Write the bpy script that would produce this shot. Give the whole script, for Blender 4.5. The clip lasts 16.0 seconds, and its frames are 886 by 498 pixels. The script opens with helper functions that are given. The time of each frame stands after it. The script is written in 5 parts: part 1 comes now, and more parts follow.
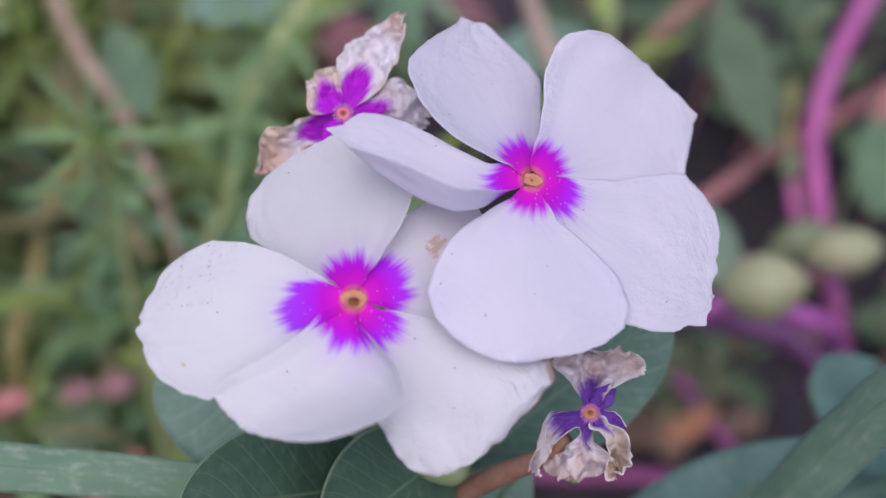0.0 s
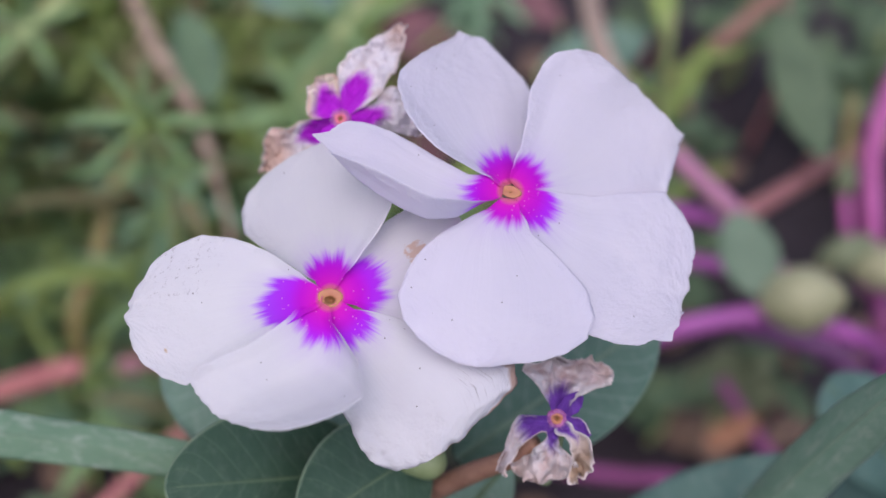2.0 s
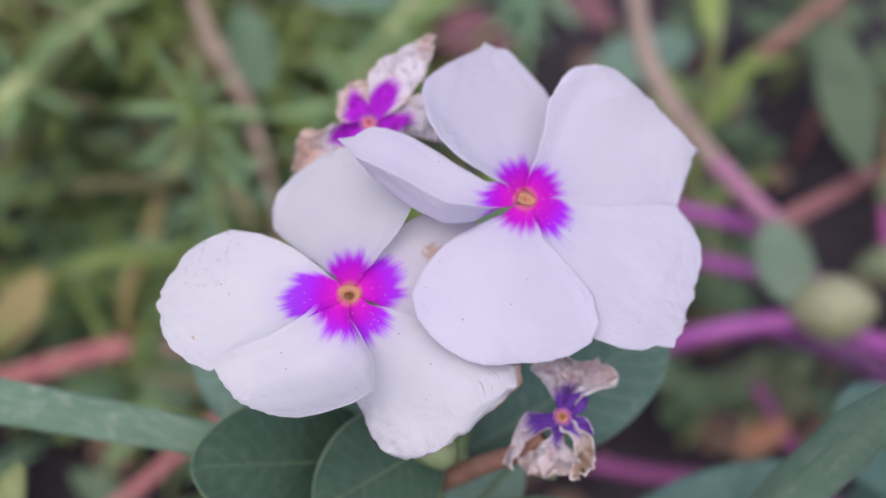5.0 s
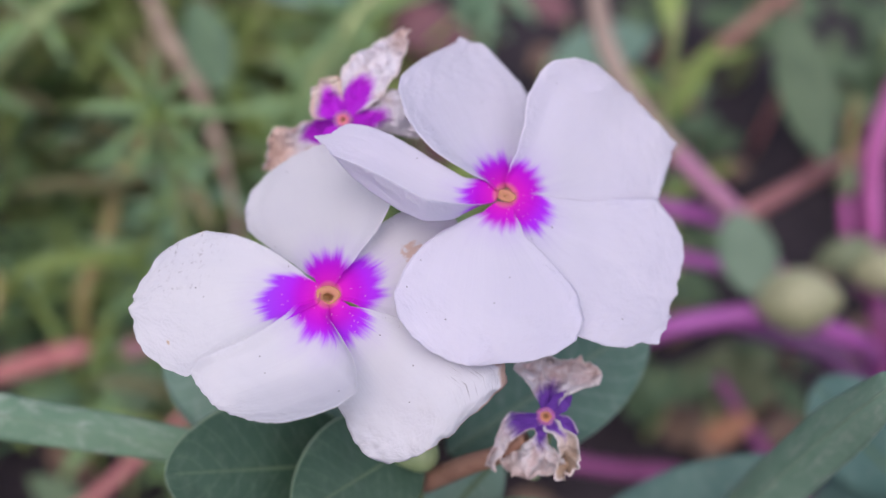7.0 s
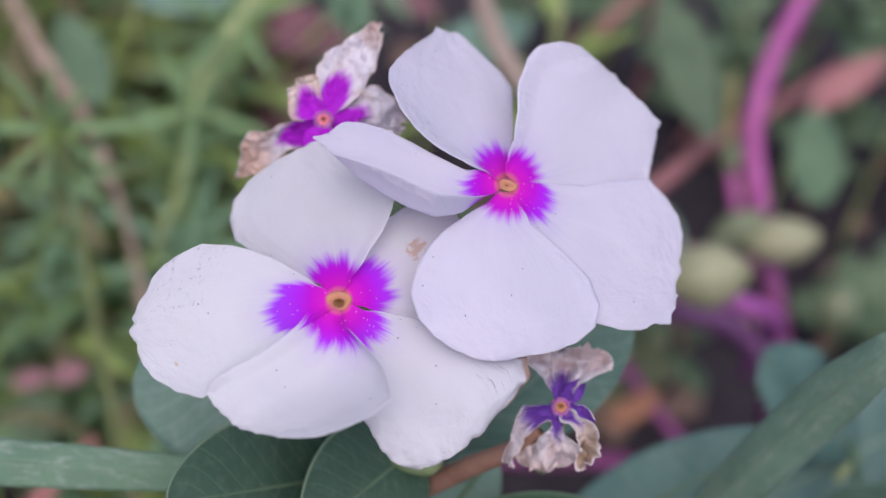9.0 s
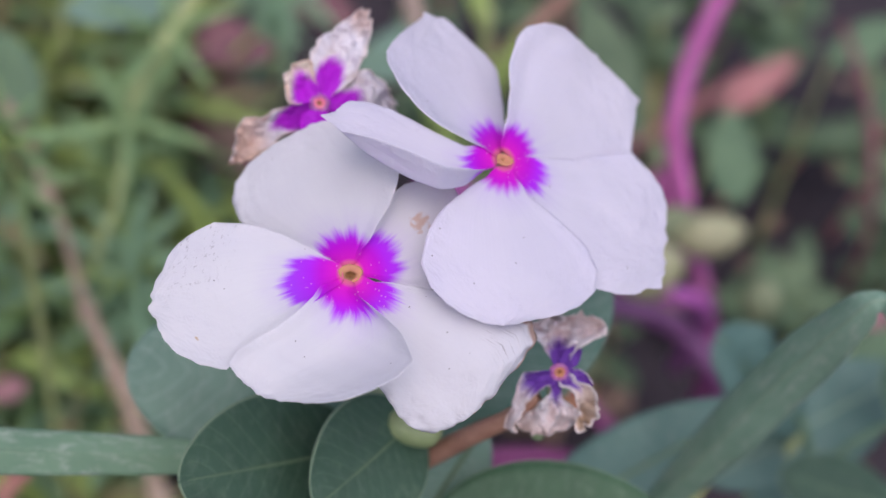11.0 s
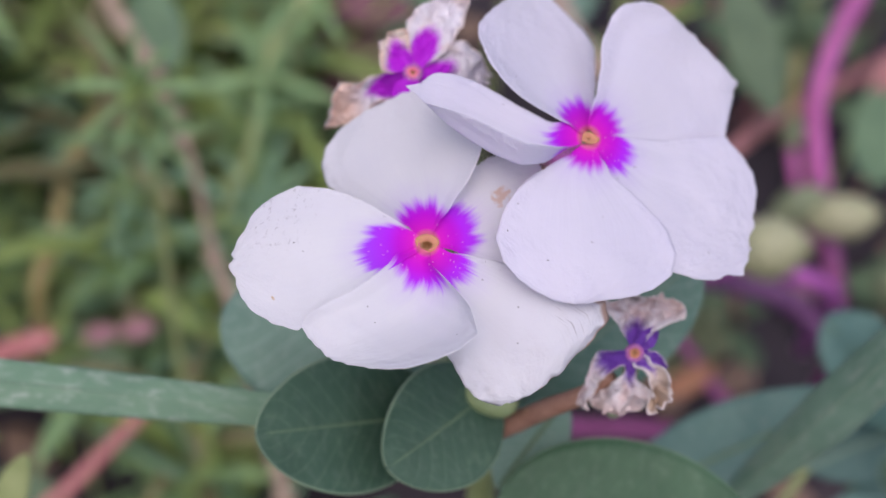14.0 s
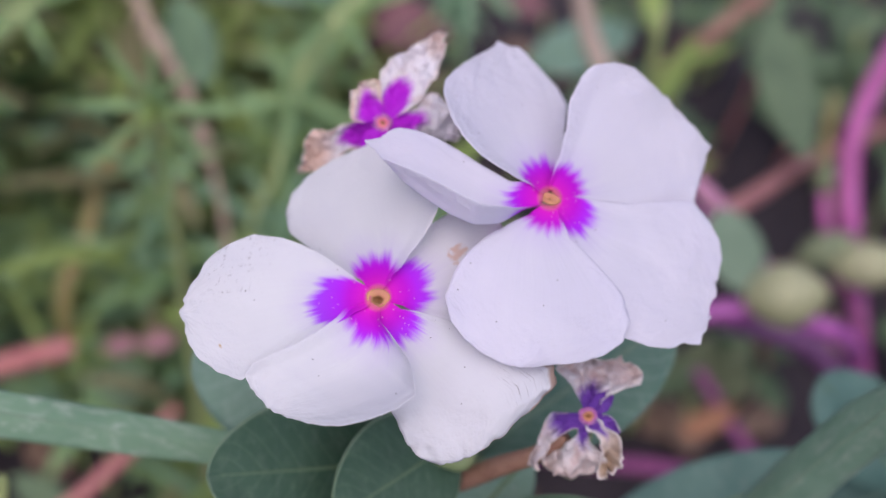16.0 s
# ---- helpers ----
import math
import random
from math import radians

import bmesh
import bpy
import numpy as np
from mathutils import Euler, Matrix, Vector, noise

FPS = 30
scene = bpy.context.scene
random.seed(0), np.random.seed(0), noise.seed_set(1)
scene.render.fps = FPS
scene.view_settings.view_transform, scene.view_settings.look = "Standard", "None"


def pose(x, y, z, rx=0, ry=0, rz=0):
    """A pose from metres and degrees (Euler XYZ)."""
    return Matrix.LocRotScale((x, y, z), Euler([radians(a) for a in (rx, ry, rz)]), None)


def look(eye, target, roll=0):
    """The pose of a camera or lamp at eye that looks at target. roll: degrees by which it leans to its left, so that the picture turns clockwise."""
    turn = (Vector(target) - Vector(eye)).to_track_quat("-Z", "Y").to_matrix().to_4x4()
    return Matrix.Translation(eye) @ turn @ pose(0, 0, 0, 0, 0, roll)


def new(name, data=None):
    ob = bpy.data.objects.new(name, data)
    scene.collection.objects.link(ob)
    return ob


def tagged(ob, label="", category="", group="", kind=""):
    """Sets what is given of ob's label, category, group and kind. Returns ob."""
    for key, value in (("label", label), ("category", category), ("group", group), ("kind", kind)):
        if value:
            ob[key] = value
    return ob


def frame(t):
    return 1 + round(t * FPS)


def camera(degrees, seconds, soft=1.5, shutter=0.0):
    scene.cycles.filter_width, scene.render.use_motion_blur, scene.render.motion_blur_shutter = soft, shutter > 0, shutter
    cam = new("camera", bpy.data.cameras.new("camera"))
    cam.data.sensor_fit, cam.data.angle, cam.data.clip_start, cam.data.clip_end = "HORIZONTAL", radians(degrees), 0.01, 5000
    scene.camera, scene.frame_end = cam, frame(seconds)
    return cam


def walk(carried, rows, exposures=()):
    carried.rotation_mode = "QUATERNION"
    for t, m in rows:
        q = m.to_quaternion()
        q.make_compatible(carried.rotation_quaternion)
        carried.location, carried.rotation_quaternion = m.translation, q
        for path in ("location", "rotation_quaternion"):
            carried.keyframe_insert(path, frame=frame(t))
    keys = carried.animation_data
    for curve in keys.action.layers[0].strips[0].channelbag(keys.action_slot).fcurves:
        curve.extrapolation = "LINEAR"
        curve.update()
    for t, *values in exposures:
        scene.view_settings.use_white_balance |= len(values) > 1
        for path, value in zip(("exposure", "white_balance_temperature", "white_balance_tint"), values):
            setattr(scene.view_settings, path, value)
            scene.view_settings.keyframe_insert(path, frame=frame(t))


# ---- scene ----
cam = camera(36, 16.0)
cam.data.dof.use_dof = True
cam.data.dof.focus_distance = 0.166
cam.data.dof.aperture_fstop = 12.5
PATH = [
    (0, (-0.00421, -0.11168, 0.41973), (0.00037, 0.00064, 0.29896), 3.23),
    (0.5, (0.00020, -0.11325, 0.42384), (0.00078, -0.00106, 0.30285), 2.56),
    (1, (0.00491, -0.11468, 0.42668), (0.00150, -0.00272, 0.30552), 1.73),
    (1.5, (0.00865, -0.11469, 0.42783), (0.00269, -0.00300, 0.30652), 1.86),
    (2, (0.00992, -0.11450, 0.42720), (0.00323, -0.00379, 0.30504), 1.95),
    (2.5, (0.00984, -0.11648, 0.42892), (0.00218, -0.00591, 0.30669), 2.15),
    (3, (0.01184, -0.11848, 0.43193), (0.00255, -0.00833, 0.30943), 1.96),
    (3.2, (0.01220, -0.11890, 0.43240), (0.00112, -0.00876, 0.30916), 1.40),
    (5.3, (0.01581, -0.11878, 0.43562), (0.00224, -0.00973, 0.31254), 1.36),
    (5.5, (0.01487, -0.11894, 0.43612), (0.00199, -0.00991, 0.31294), 1.67),
    (6, (0.01716, -0.11857, 0.43690), (0.00386, -0.01030, 0.31310), 1.63),
    (6.5, (0.01690, -0.11835, 0.43558), (0.00471, -0.00900, 0.31262), 1.86),
    (7, (0.01155, -0.11659, 0.43236), (0.00403, -0.00714, 0.30912), 2.90),
    (7.5, (0.00763, -0.11572, 0.42797), (0.00357, -0.00562, 0.30515), 2.62),
    (8, (0.00089, -0.11637, 0.42396), (0.00347, -0.00382, 0.30333), 3.33),
    (8.5, (-0.00824, -0.11705, 0.42251), (-0.00154, -0.00541, 0.30120), 4.44),
    (9, (-0.01038, -0.11479, 0.42697), (0.00242, -0.00437, 0.30504), 6.41),
    (9.2, (-0.01110, -0.11510, 0.42690), (0.00530, -0.00318, 0.30650), 7.25),
    (11.3, (-0.02534, -0.12315, 0.42588), (0.00219, -0.01175, 0.30732), 9.66),
    (11.5, (-0.02452, -0.12264, 0.42590), (0.00441, -0.01135, 0.30756), 9.95),
    (12, (-0.02671, -0.12355, 0.42699), (0.00186, -0.01196, 0.30885), 9.66),
    (12.5, (-0.02961, -0.12491, 0.42434), (-0.00371, -0.01314, 0.30575), 8.87),
    (13, (-0.02931, -0.12492, 0.42576), (-0.00697, -0.01318, 0.30642), 8.31),
    (13.5, (-0.02091, -0.12447, 0.42758), (-0.00793, -0.01223, 0.30733), 6.48),
    (14, (-0.01539, -0.12309, 0.42936), (-0.00823, -0.01434, 0.30548), 5.75),
    (14.5, (-0.01375, -0.12243, 0.43081), (-0.00880, -0.01190, 0.30840), 6.11),
    (15, (-0.00860, -0.11978, 0.43018), (-0.00841, -0.01213, 0.30513), 5.71),
    (15.5, (-0.00234, -0.11786, 0.43299), (-0.00414, -0.00876, 0.30922), 4.62),
    (16, (-0.00159, -0.11795, 0.43410), (-0.00238, -0.00866, 0.31050), 5.39),
]
walk(cam, [(t, look(eye, target, roll)) for t, eye, target, roll in PATH], [(0.0, 0.42, 6100, 18), (2.5, 0.44, 6180, 18), (7.0, 0.47, 6250, 18), (8.5, 0.44, 6140, 18), (11.5, 0.48, 6230, 18), (13.0, 0.50, 6250, 18), (16.0, 0.49, 6230, 18)])

# ---- light ----
world = bpy.data.worlds.new("overcast_sky")
scene.world = world
world.use_nodes = True
wn, wl = world.node_tree.nodes, world.node_tree.links
sky = wn.new("ShaderNodeTexSky")
sky.sky_type = "NISHITA"
sky.sun_disc = False
sky.sun_elevation, sky.sun_rotation = radians(60), radians(200)
sky.air_density, sky.dust_density = 1.0, 4.0
wn["Background"].inputs["Strength"].default_value = 0.10
wl.new(sky.outputs["Color"], wn["Background"].inputs["Color"])
sun_data = bpy.data.lights.new("sun", "SUN")
sun_data.energy, sun_data.angle, sun_data.color = 1.2, radians(75), (1.0, 0.96, 0.93)
sun = new("sun", sun_data)
sun.matrix_world = look((0.45, -0.45, 2.0), (0, 0, 0))

# ---- frames of reference ----
# The side from which the flowers are seen: centimetres right, up and away from the first eye.
EYE0, AIM0, ROLL0 = PATH[0][1], PATH[0][2], PATH[0][3]
SIDE = look(EYE0, AIM0, ROLL0)
TURN = SIDE.to_3x3().to_4x4()


def V(x, y, d):
    return SIDE @ Vector((x / 100, y / 100, -d / 100))


def ground_under(p):
    return Vector((p.x, p.y, 0.0))


# ---- materials ----
def material(name):
    m = bpy.data.materials.new(name)
    m.use_nodes = True
    return m, m.node_tree.nodes, m.node_tree.links, m.node_tree.nodes["Principled BSDF"]


def node(nodes, kind, **values):
    n = nodes.new(kind)
    for k, v in values.items():
        n.inputs[k.replace("_", " ")].default_value = v
    return n


def math_node(nodes, links, op, a, b=None, clamp=False):
    n = nodes.new("ShaderNodeMath")
    n.operation, n.use_clamp = op, clamp
    for slot, v in ((0, a), (1, b)):
        if v is None:
            continue
        if isinstance(v, (int, float)):
            n.inputs[slot].default_value = v
        else:
            links.new(v, n.inputs[slot])
    return n.outputs[0]


def ramp(nodes, links, fac, stops):
    n = nodes.new("ShaderNodeValToRGB")
    el = n.color_ramp.elements
    while len(el) < len(stops):
        el.new(0.5)
    for e, (p, c) in zip(el, stops):
        e.position, e.color = p, (*c, 1)
    links.new(fac, n.inputs[0])
    return n.outputs[0]


def mix(nodes, links, fac, a, b):
    n = nodes.new("ShaderNodeMix")
    n.data_type = "RGBA"
    for slot, v in ((0, fac), (6, a), (7, b)):
        if isinstance(v, (int, float)):
            n.inputs[slot].default_value = v
        elif isinstance(v, tuple):
            n.inputs[slot].default_value = (*v, 1)
        else:
            links.new(v, n.inputs[slot])
    return n.outputs[2]


def coords(nodes, links, which="UV", scale=(1, 1, 1)):
    t = nodes.new("ShaderNodeTexCoord")
    m = nodes.new("ShaderNodeMapping")
    m.inputs["Scale"].default_value = scale
    links.new(t.outputs[which], m.inputs["Vector"])
    return m.outputs["Vector"]


def noise_of(nodes, links, vec, scale, detail=3.0, rough=0.55):
    n = node(nodes, "ShaderNodeTexNoise", Scale=scale, Detail=detail, Roughness=rough)
    links.new(vec, n.inputs["Vector"])
    return n.outputs["Fac"]


def smooth(nodes, links, value, lo, hi):
    n = nodes.new("ShaderNodeMapRange")
    n.interpolation_type = "SMOOTHSTEP"
    n.inputs["From Min"].default_value, n.inputs["From Max"].default_value = lo, hi
    links.new(value, n.inputs["Value"])
    return n.outputs["Result"]


def bump(nodes, links, shader, height, strength, distance):
    b = node(nodes, "ShaderNodeBump", Strength=strength, Distance=distance)
    links.new(height, b.inputs["Height"])
    links.new(b.outputs["Normal"], shader.inputs["Normal"])


def see_through(m, nodes, links, shader, color, amount):
    """Thin tissue: part of the light passes through it."""
    tr = nodes.new("ShaderNodeBsdfTranslucent")
    mx = nodes.new("ShaderNodeMixShader")
    mx.inputs[0].default_value = amount
    links.new(color, tr.inputs["Color"])
    links.new(shader.outputs[0], mx.inputs[1])
    links.new(tr.outputs[0], mx.inputs[2])
    links.new(mx.outputs[0], nodes["Material Output"].inputs["Surface"])


def petal_material(name, tint, spots=(), worn_edge=0.0, blotch=0.60, teeth=0.55, hollow=0.22, lean=0.0, scuffs=None):
    """White petal with a purple blotch at its foot. UV: u is the distance from the throat over 4 cm, v runs across the petal from 0 to 1."""
    m, n, l, p = material(name)
    uv = n.new("ShaderNodeTexCoord").outputs["UV"]
    sep = n.new("ShaderNodeSeparateXYZ")
    l.new(uv, sep.inputs[0])
    r = math_node(n, l, "MULTIPLY", sep.outputs[0], 4.0)
    across = sep.outputs[1]
    lobes = math_node(n, l, "SUBTRACT", noise_of(n, l, coords(n, l, "UV", (2.0, 6.5, 1)), 1.0, 2.0), 0.5)
    fringe = math_node(n, l, "SUBTRACT", noise_of(n, l, coords(n, l, "UV", (5.0, 24, 1)), 1.0, 4.0, 0.7), 0.5)
    rays = math_node(n, l, "ADD", math_node(n, l, "MULTIPLY", lobes, 1.15), math_node(n, l, "MULTIPLY", fringe, 0.48))
    mid = math_node(n, l, "SUBTRACT", math_node(n, l, "MULTIPLY", across, 2.0), 1.0)
    side = math_node(n, l, "POWER", math_node(n, l, "ABSOLUTE", mid), 2.0)
    cleft = math_node(n, l, "POWER", math_node(n, l, "ABSOLUTE", math_node(n, l, "SUBTRACT", mid, lean)), 2.4)
    reach = math_node(n, l, "ADD", r, math_node(n, l, "ADD", math_node(n, l, "MULTIPLY", rays, teeth), math_node(n, l, "MULTIPLY", cleft, hollow)))
    mask = math_node(n, l, "SUBTRACT", 1.0, smooth(n, l, reach, blotch - 0.12, blotch + 0.09))
    halo = math_node(n, l, "MULTIPLY", math_node(n, l, "SUBTRACT", 1.0, smooth(n, l, reach, blotch - 0.1, blotch + 0.42)), 0.24)
    purple = ramp(n, l, math_node(n, l, "DIVIDE", r, 0.8), [(0.0, (0.78, 0.32, 0.20)), (0.17, (0.84, 0.17, 0.40)), (0.23, (0.85, 0.012, 0.69)), (0.45, (0.68, 0.004, 0.77)), (0.62, (0.58, 0.022, 0.92)), (0.92, (0.50, 0.06, 0.94))])
    veins = noise_of(n, l, coords(n, l, "UV", (1.2, 60, 1)), 1.0, 3.0)
    cloth = noise_of(n, l, coords(n, l, "Object"), 130.0, 4.0)
    white = mix(n, l, math_node(n, l, "MULTIPLY", smooth(n, l, veins, 0.42, 0.75), 0.10), tint, tuple(c * k for c, k in zip(tint, (0.88, 0.87, 0.93))))
    white = mix(n, l, math_node(n, l, "MULTIPLY", smooth(n, l, cloth, 0.45, 0.7), 0.18), white, tuple(c * k for c, k in zip(tint, (0.93, 0.94, 0.93))))
    cloud = noise_of(n, l, coords(n, l, "Object"), 55.0, 3.0)
    white = mix(n, l, math_node(n, l, "MULTIPLY", smooth(n, l, cloud, 0.40, 0.70), 0.45), white, tuple(c * k for c, k in zip(tint, (0.90, 0.90, 0.95))))
    color = mix(n, l, halo, white, (0.60, 0.45, 0.86))
    color = mix(n, l, mask, color, purple)
    grain = node(n, "ShaderNodeTexVoronoi", Scale=1450.0)
    l.new(coords(n, l, "Object"), grain.inputs["Vector"])
    pollen = math_node(n, l, "MULTIPLY", math_node(n, l, "LESS_THAN", grain.outputs["Distance"], 0.17), math_node(n, l, "GREATER_THAN", noise_of(n, l, coords(n, l, "Object"), 420.0, 1.0), 0.52))
    color = mix(n, l, math_node(n, l, "MULTIPLY", math_node(n, l, "MULTIPLY", pollen, mask), 0.42), color, (0.95, 0.50, 0.80))
    speck = node(n, "ShaderNodeTexVoronoi", Scale=430.0)
    l.new(coords(n, l, "Object"), speck.inputs["Vector"])
    dirt = math_node(n, l, "MULTIPLY", math_node(n, l, "LESS_THAN", speck.outputs["Distance"], 0.043), math_node(n, l, "GREATER_THAN", noise_of(n, l, coords(n, l, "Object"), 160.0, 1.0), 0.47))
    color = mix(n, l, math_node(n, l, "MULTIPLY", dirt, 0.7), color, (0.10, 0.07, 0.06))
    if scuffs:
        strength, r0, r1, v0, v1, stretch = scuffs
        worn = smooth(n, l, noise_of(n, l, coords(n, l, "UV", stretch), 1.0, 5.0, 0.75), 0.56, 0.68)
        ring = math_node(n, l, "MULTIPLY", smooth(n, l, r, r0, r0 + 0.35), math_node(n, l, "SUBTRACT", 1.0, smooth(n, l, r, r1 - 0.2, r1)))
        band = math_node(n, l, "MULTIPLY", smooth(n, l, across, v0, v0 + 0.15), math_node(n, l, "SUBTRACT", 1.0, smooth(n, l, across, v1 - 0.15, v1)))
        color = mix(n, l, math_node(n, l, "MULTIPLY", math_node(n, l, "MULTIPLY", worn, math_node(n, l, "MULTIPLY", ring, band)), strength), color, (0.30, 0.27, 0.29))
    for u, v, size, tone in spots:
        q = node(n, "ShaderNodeCombineXYZ")
        l.new(math_node(n, l, "SUBTRACT", sep.outputs[0], u), q.inputs[0])
        l.new(math_node(n, l, "MULTIPLY", math_node(n, l, "SUBTRACT", across, v), 0.42), q.inputs[1])
        ln = n.new("ShaderNodeVectorMath")
        ln.operation = "LENGTH"
        l.new(q.outputs[0], ln.inputs[0])
        ragged = math_node(n, l, "MULTIPLY_ADD", noise_of(n, l, coords(n, l, "UV", (40, 18, 1)), 1.0, 3.0), size * 2.6)
        l.new(ln.outputs["Value"], ragged.node.inputs[2])
        inside = math_node(n, l, "SUBTRACT", 1.0, smooth(n, l, ragged, size * 1.75, size * 2.25))
        color = mix(n, l, math_node(n, l, "MULTIPLY", inside, 0.8), color, tone)
    if worn_edge:
        rim = math_node(n, l, "ADD", math_node(n, l, "ABSOLUTE", math_node(n, l, "MULTIPLY_ADD", across, 2.0)), math_node(n, l, "MULTIPLY", noise_of(n, l, coords(n, l, "UV", (24, 6, 1)), 1.0, 4.0), 0.25))
        rim.node.inputs[0].links[0].from_node.inputs[0].links[0].from_node.inputs[2].default_value = -1.0
        brown = math_node(n, l, "MULTIPLY", smooth(n, l, rim, 1.03, 1.10), worn_edge)
        color = mix(n, l, math_node(n, l, "MULTIPLY", math_node(n, l, "MULTIPLY", brown, smooth(n, l, across, 0.5, 0.8)), smooth(n, l, r, 1.2, 1.7)), color, (0.45, 0.30, 0.24))
    l.new(color, p.inputs["Base Color"])
    p.inputs["Roughness"].default_value = 0.62
    p.inputs["Specular IOR Level"].default_value = 0.25
    p.inputs["Sheen Weight"].default_value = 0.08
    wrinkle = math_node(n, l, "MULTIPLY", math_node(n, l, "MULTIPLY", noise_of(n, l, coords(n, l, "UV", (22, 9, 1)), 1.0, 4.0, 0.6), smooth(n, l, math_node(n, l, "MAXIMUM", side, math_node(n, l, "DIVIDE", r, 2.6)), 0.40, 0.95)), 4.5)
    bump(n, l, p, math_node(n, l, "ADD", math_node(n, l, "MULTIPLY_ADD", veins, 0.22), math_node(n, l, "ADD", math_node(n, l, "MULTIPLY", cloth, 0.6), math_node(n, l, "MULTIPLY", noise_of(n, l, coords(n, l, "UV", (2.0, 6, 1)), 1.0, 2.0), 0.8))), 0.36, 0.0006)
    l.new(wrinkle, p.inputs["Normal"].links[0].from_node.inputs["Height"].links[0].from_node.inputs[0].links[0].from_node.inputs[2])
    see_through(m, n, l, p, color, 0.42)
    return m


def wilted_material(name, purple, reach=0.5, brown=(0.46, 0.27, 0.18), pale=(), tip_from=1.25, rim=(0.82, 0.78, 0.80), lobe=0.30):
    """Dried petal: purple foot, papery white middle, pale curled margin and a brown crumpled tip."""
    m, n, l, p = material(name)
    sep = n.new("ShaderNodeSeparateXYZ")
    l.new(n.new("ShaderNodeTexCoord").outputs["UV"], sep.inputs[0])
    r = math_node(n, l, "MULTIPLY", sep.outputs[0], 4.0)
    side = math_node(n, l, "ABSOLUTE", math_node(n, l, "SUBTRACT", math_node(n, l, "MULTIPLY", sep.outputs[1], 2.0), 1.0))
    blot = noise_of(n, l, coords(n, l, "Object"), 240.0, 4.0, 0.6)
    fine = noise_of(n, l, coords(n, l, "Object"), 900.0, 4.0)
    rays = noise_of(n, l, coords(n, l, "UV", (3.0, 12, 1)), 1.0, 4.0, 0.7)
    streak = noise_of(n, l, coords(n, l, "UV", (6.0, 60, 1)), 1.0, 3.0)
    far = math_node(n, l, "ADD", math_node(n, l, "ADD", r, math_node(n, l, "MULTIPLY", rays, 0.42)), math_node(n, l, "MULTIPLY", math_node(n, l, "POWER", side, 1.6), lobe))
    mask = math_node(n, l, "SUBTRACT", 1.0, smooth(n, l, far, reach + 0.12, reach + 0.34))
    paper = ramp(n, l, blot, pale)
    tip = smooth(n, l, math_node(n, l, "ADD", r, math_node(n, l, "MULTIPLY", blot, 0.6)), tip_from, tip_from + 0.5)
    color = mix(n, l, math_node(n, l, "MULTIPLY", tip, 0.75), paper, brown)
    lip = smooth(n, l, math_node(n, l, "ADD", side, math_node(n, l, "MULTIPLY", math_node(n, l, "SUBTRACT", blot, 0.5), 0.5)), 0.78, 0.96)
    color = mix(n, l, math_node(n, l, "MULTIPLY", lip, 0.7), color, rim)
    deep = mix(n, l, math_node(n, l, "MULTIPLY", smooth(n, l, streak, 0.46, 0.70), 0.55), purple, tuple(min(1.0, c * 1.3 + 0.10) for c in purple))
    color = mix(n, l, mask, color, deep)
    l.new(color, p.inputs["Base Color"])
    p.inputs["Roughness"].default_value = 0.75
    p.inputs["Specular IOR Level"].default_value = 0.2
    bump(n, l, p, math_node(n, l, "ADD", blot, math_node(n, l, "MULTIPLY", fine, 0.5)), 0.8, 0.0011)
    see_through(m, n, l, p, color, 0.30)
    return m


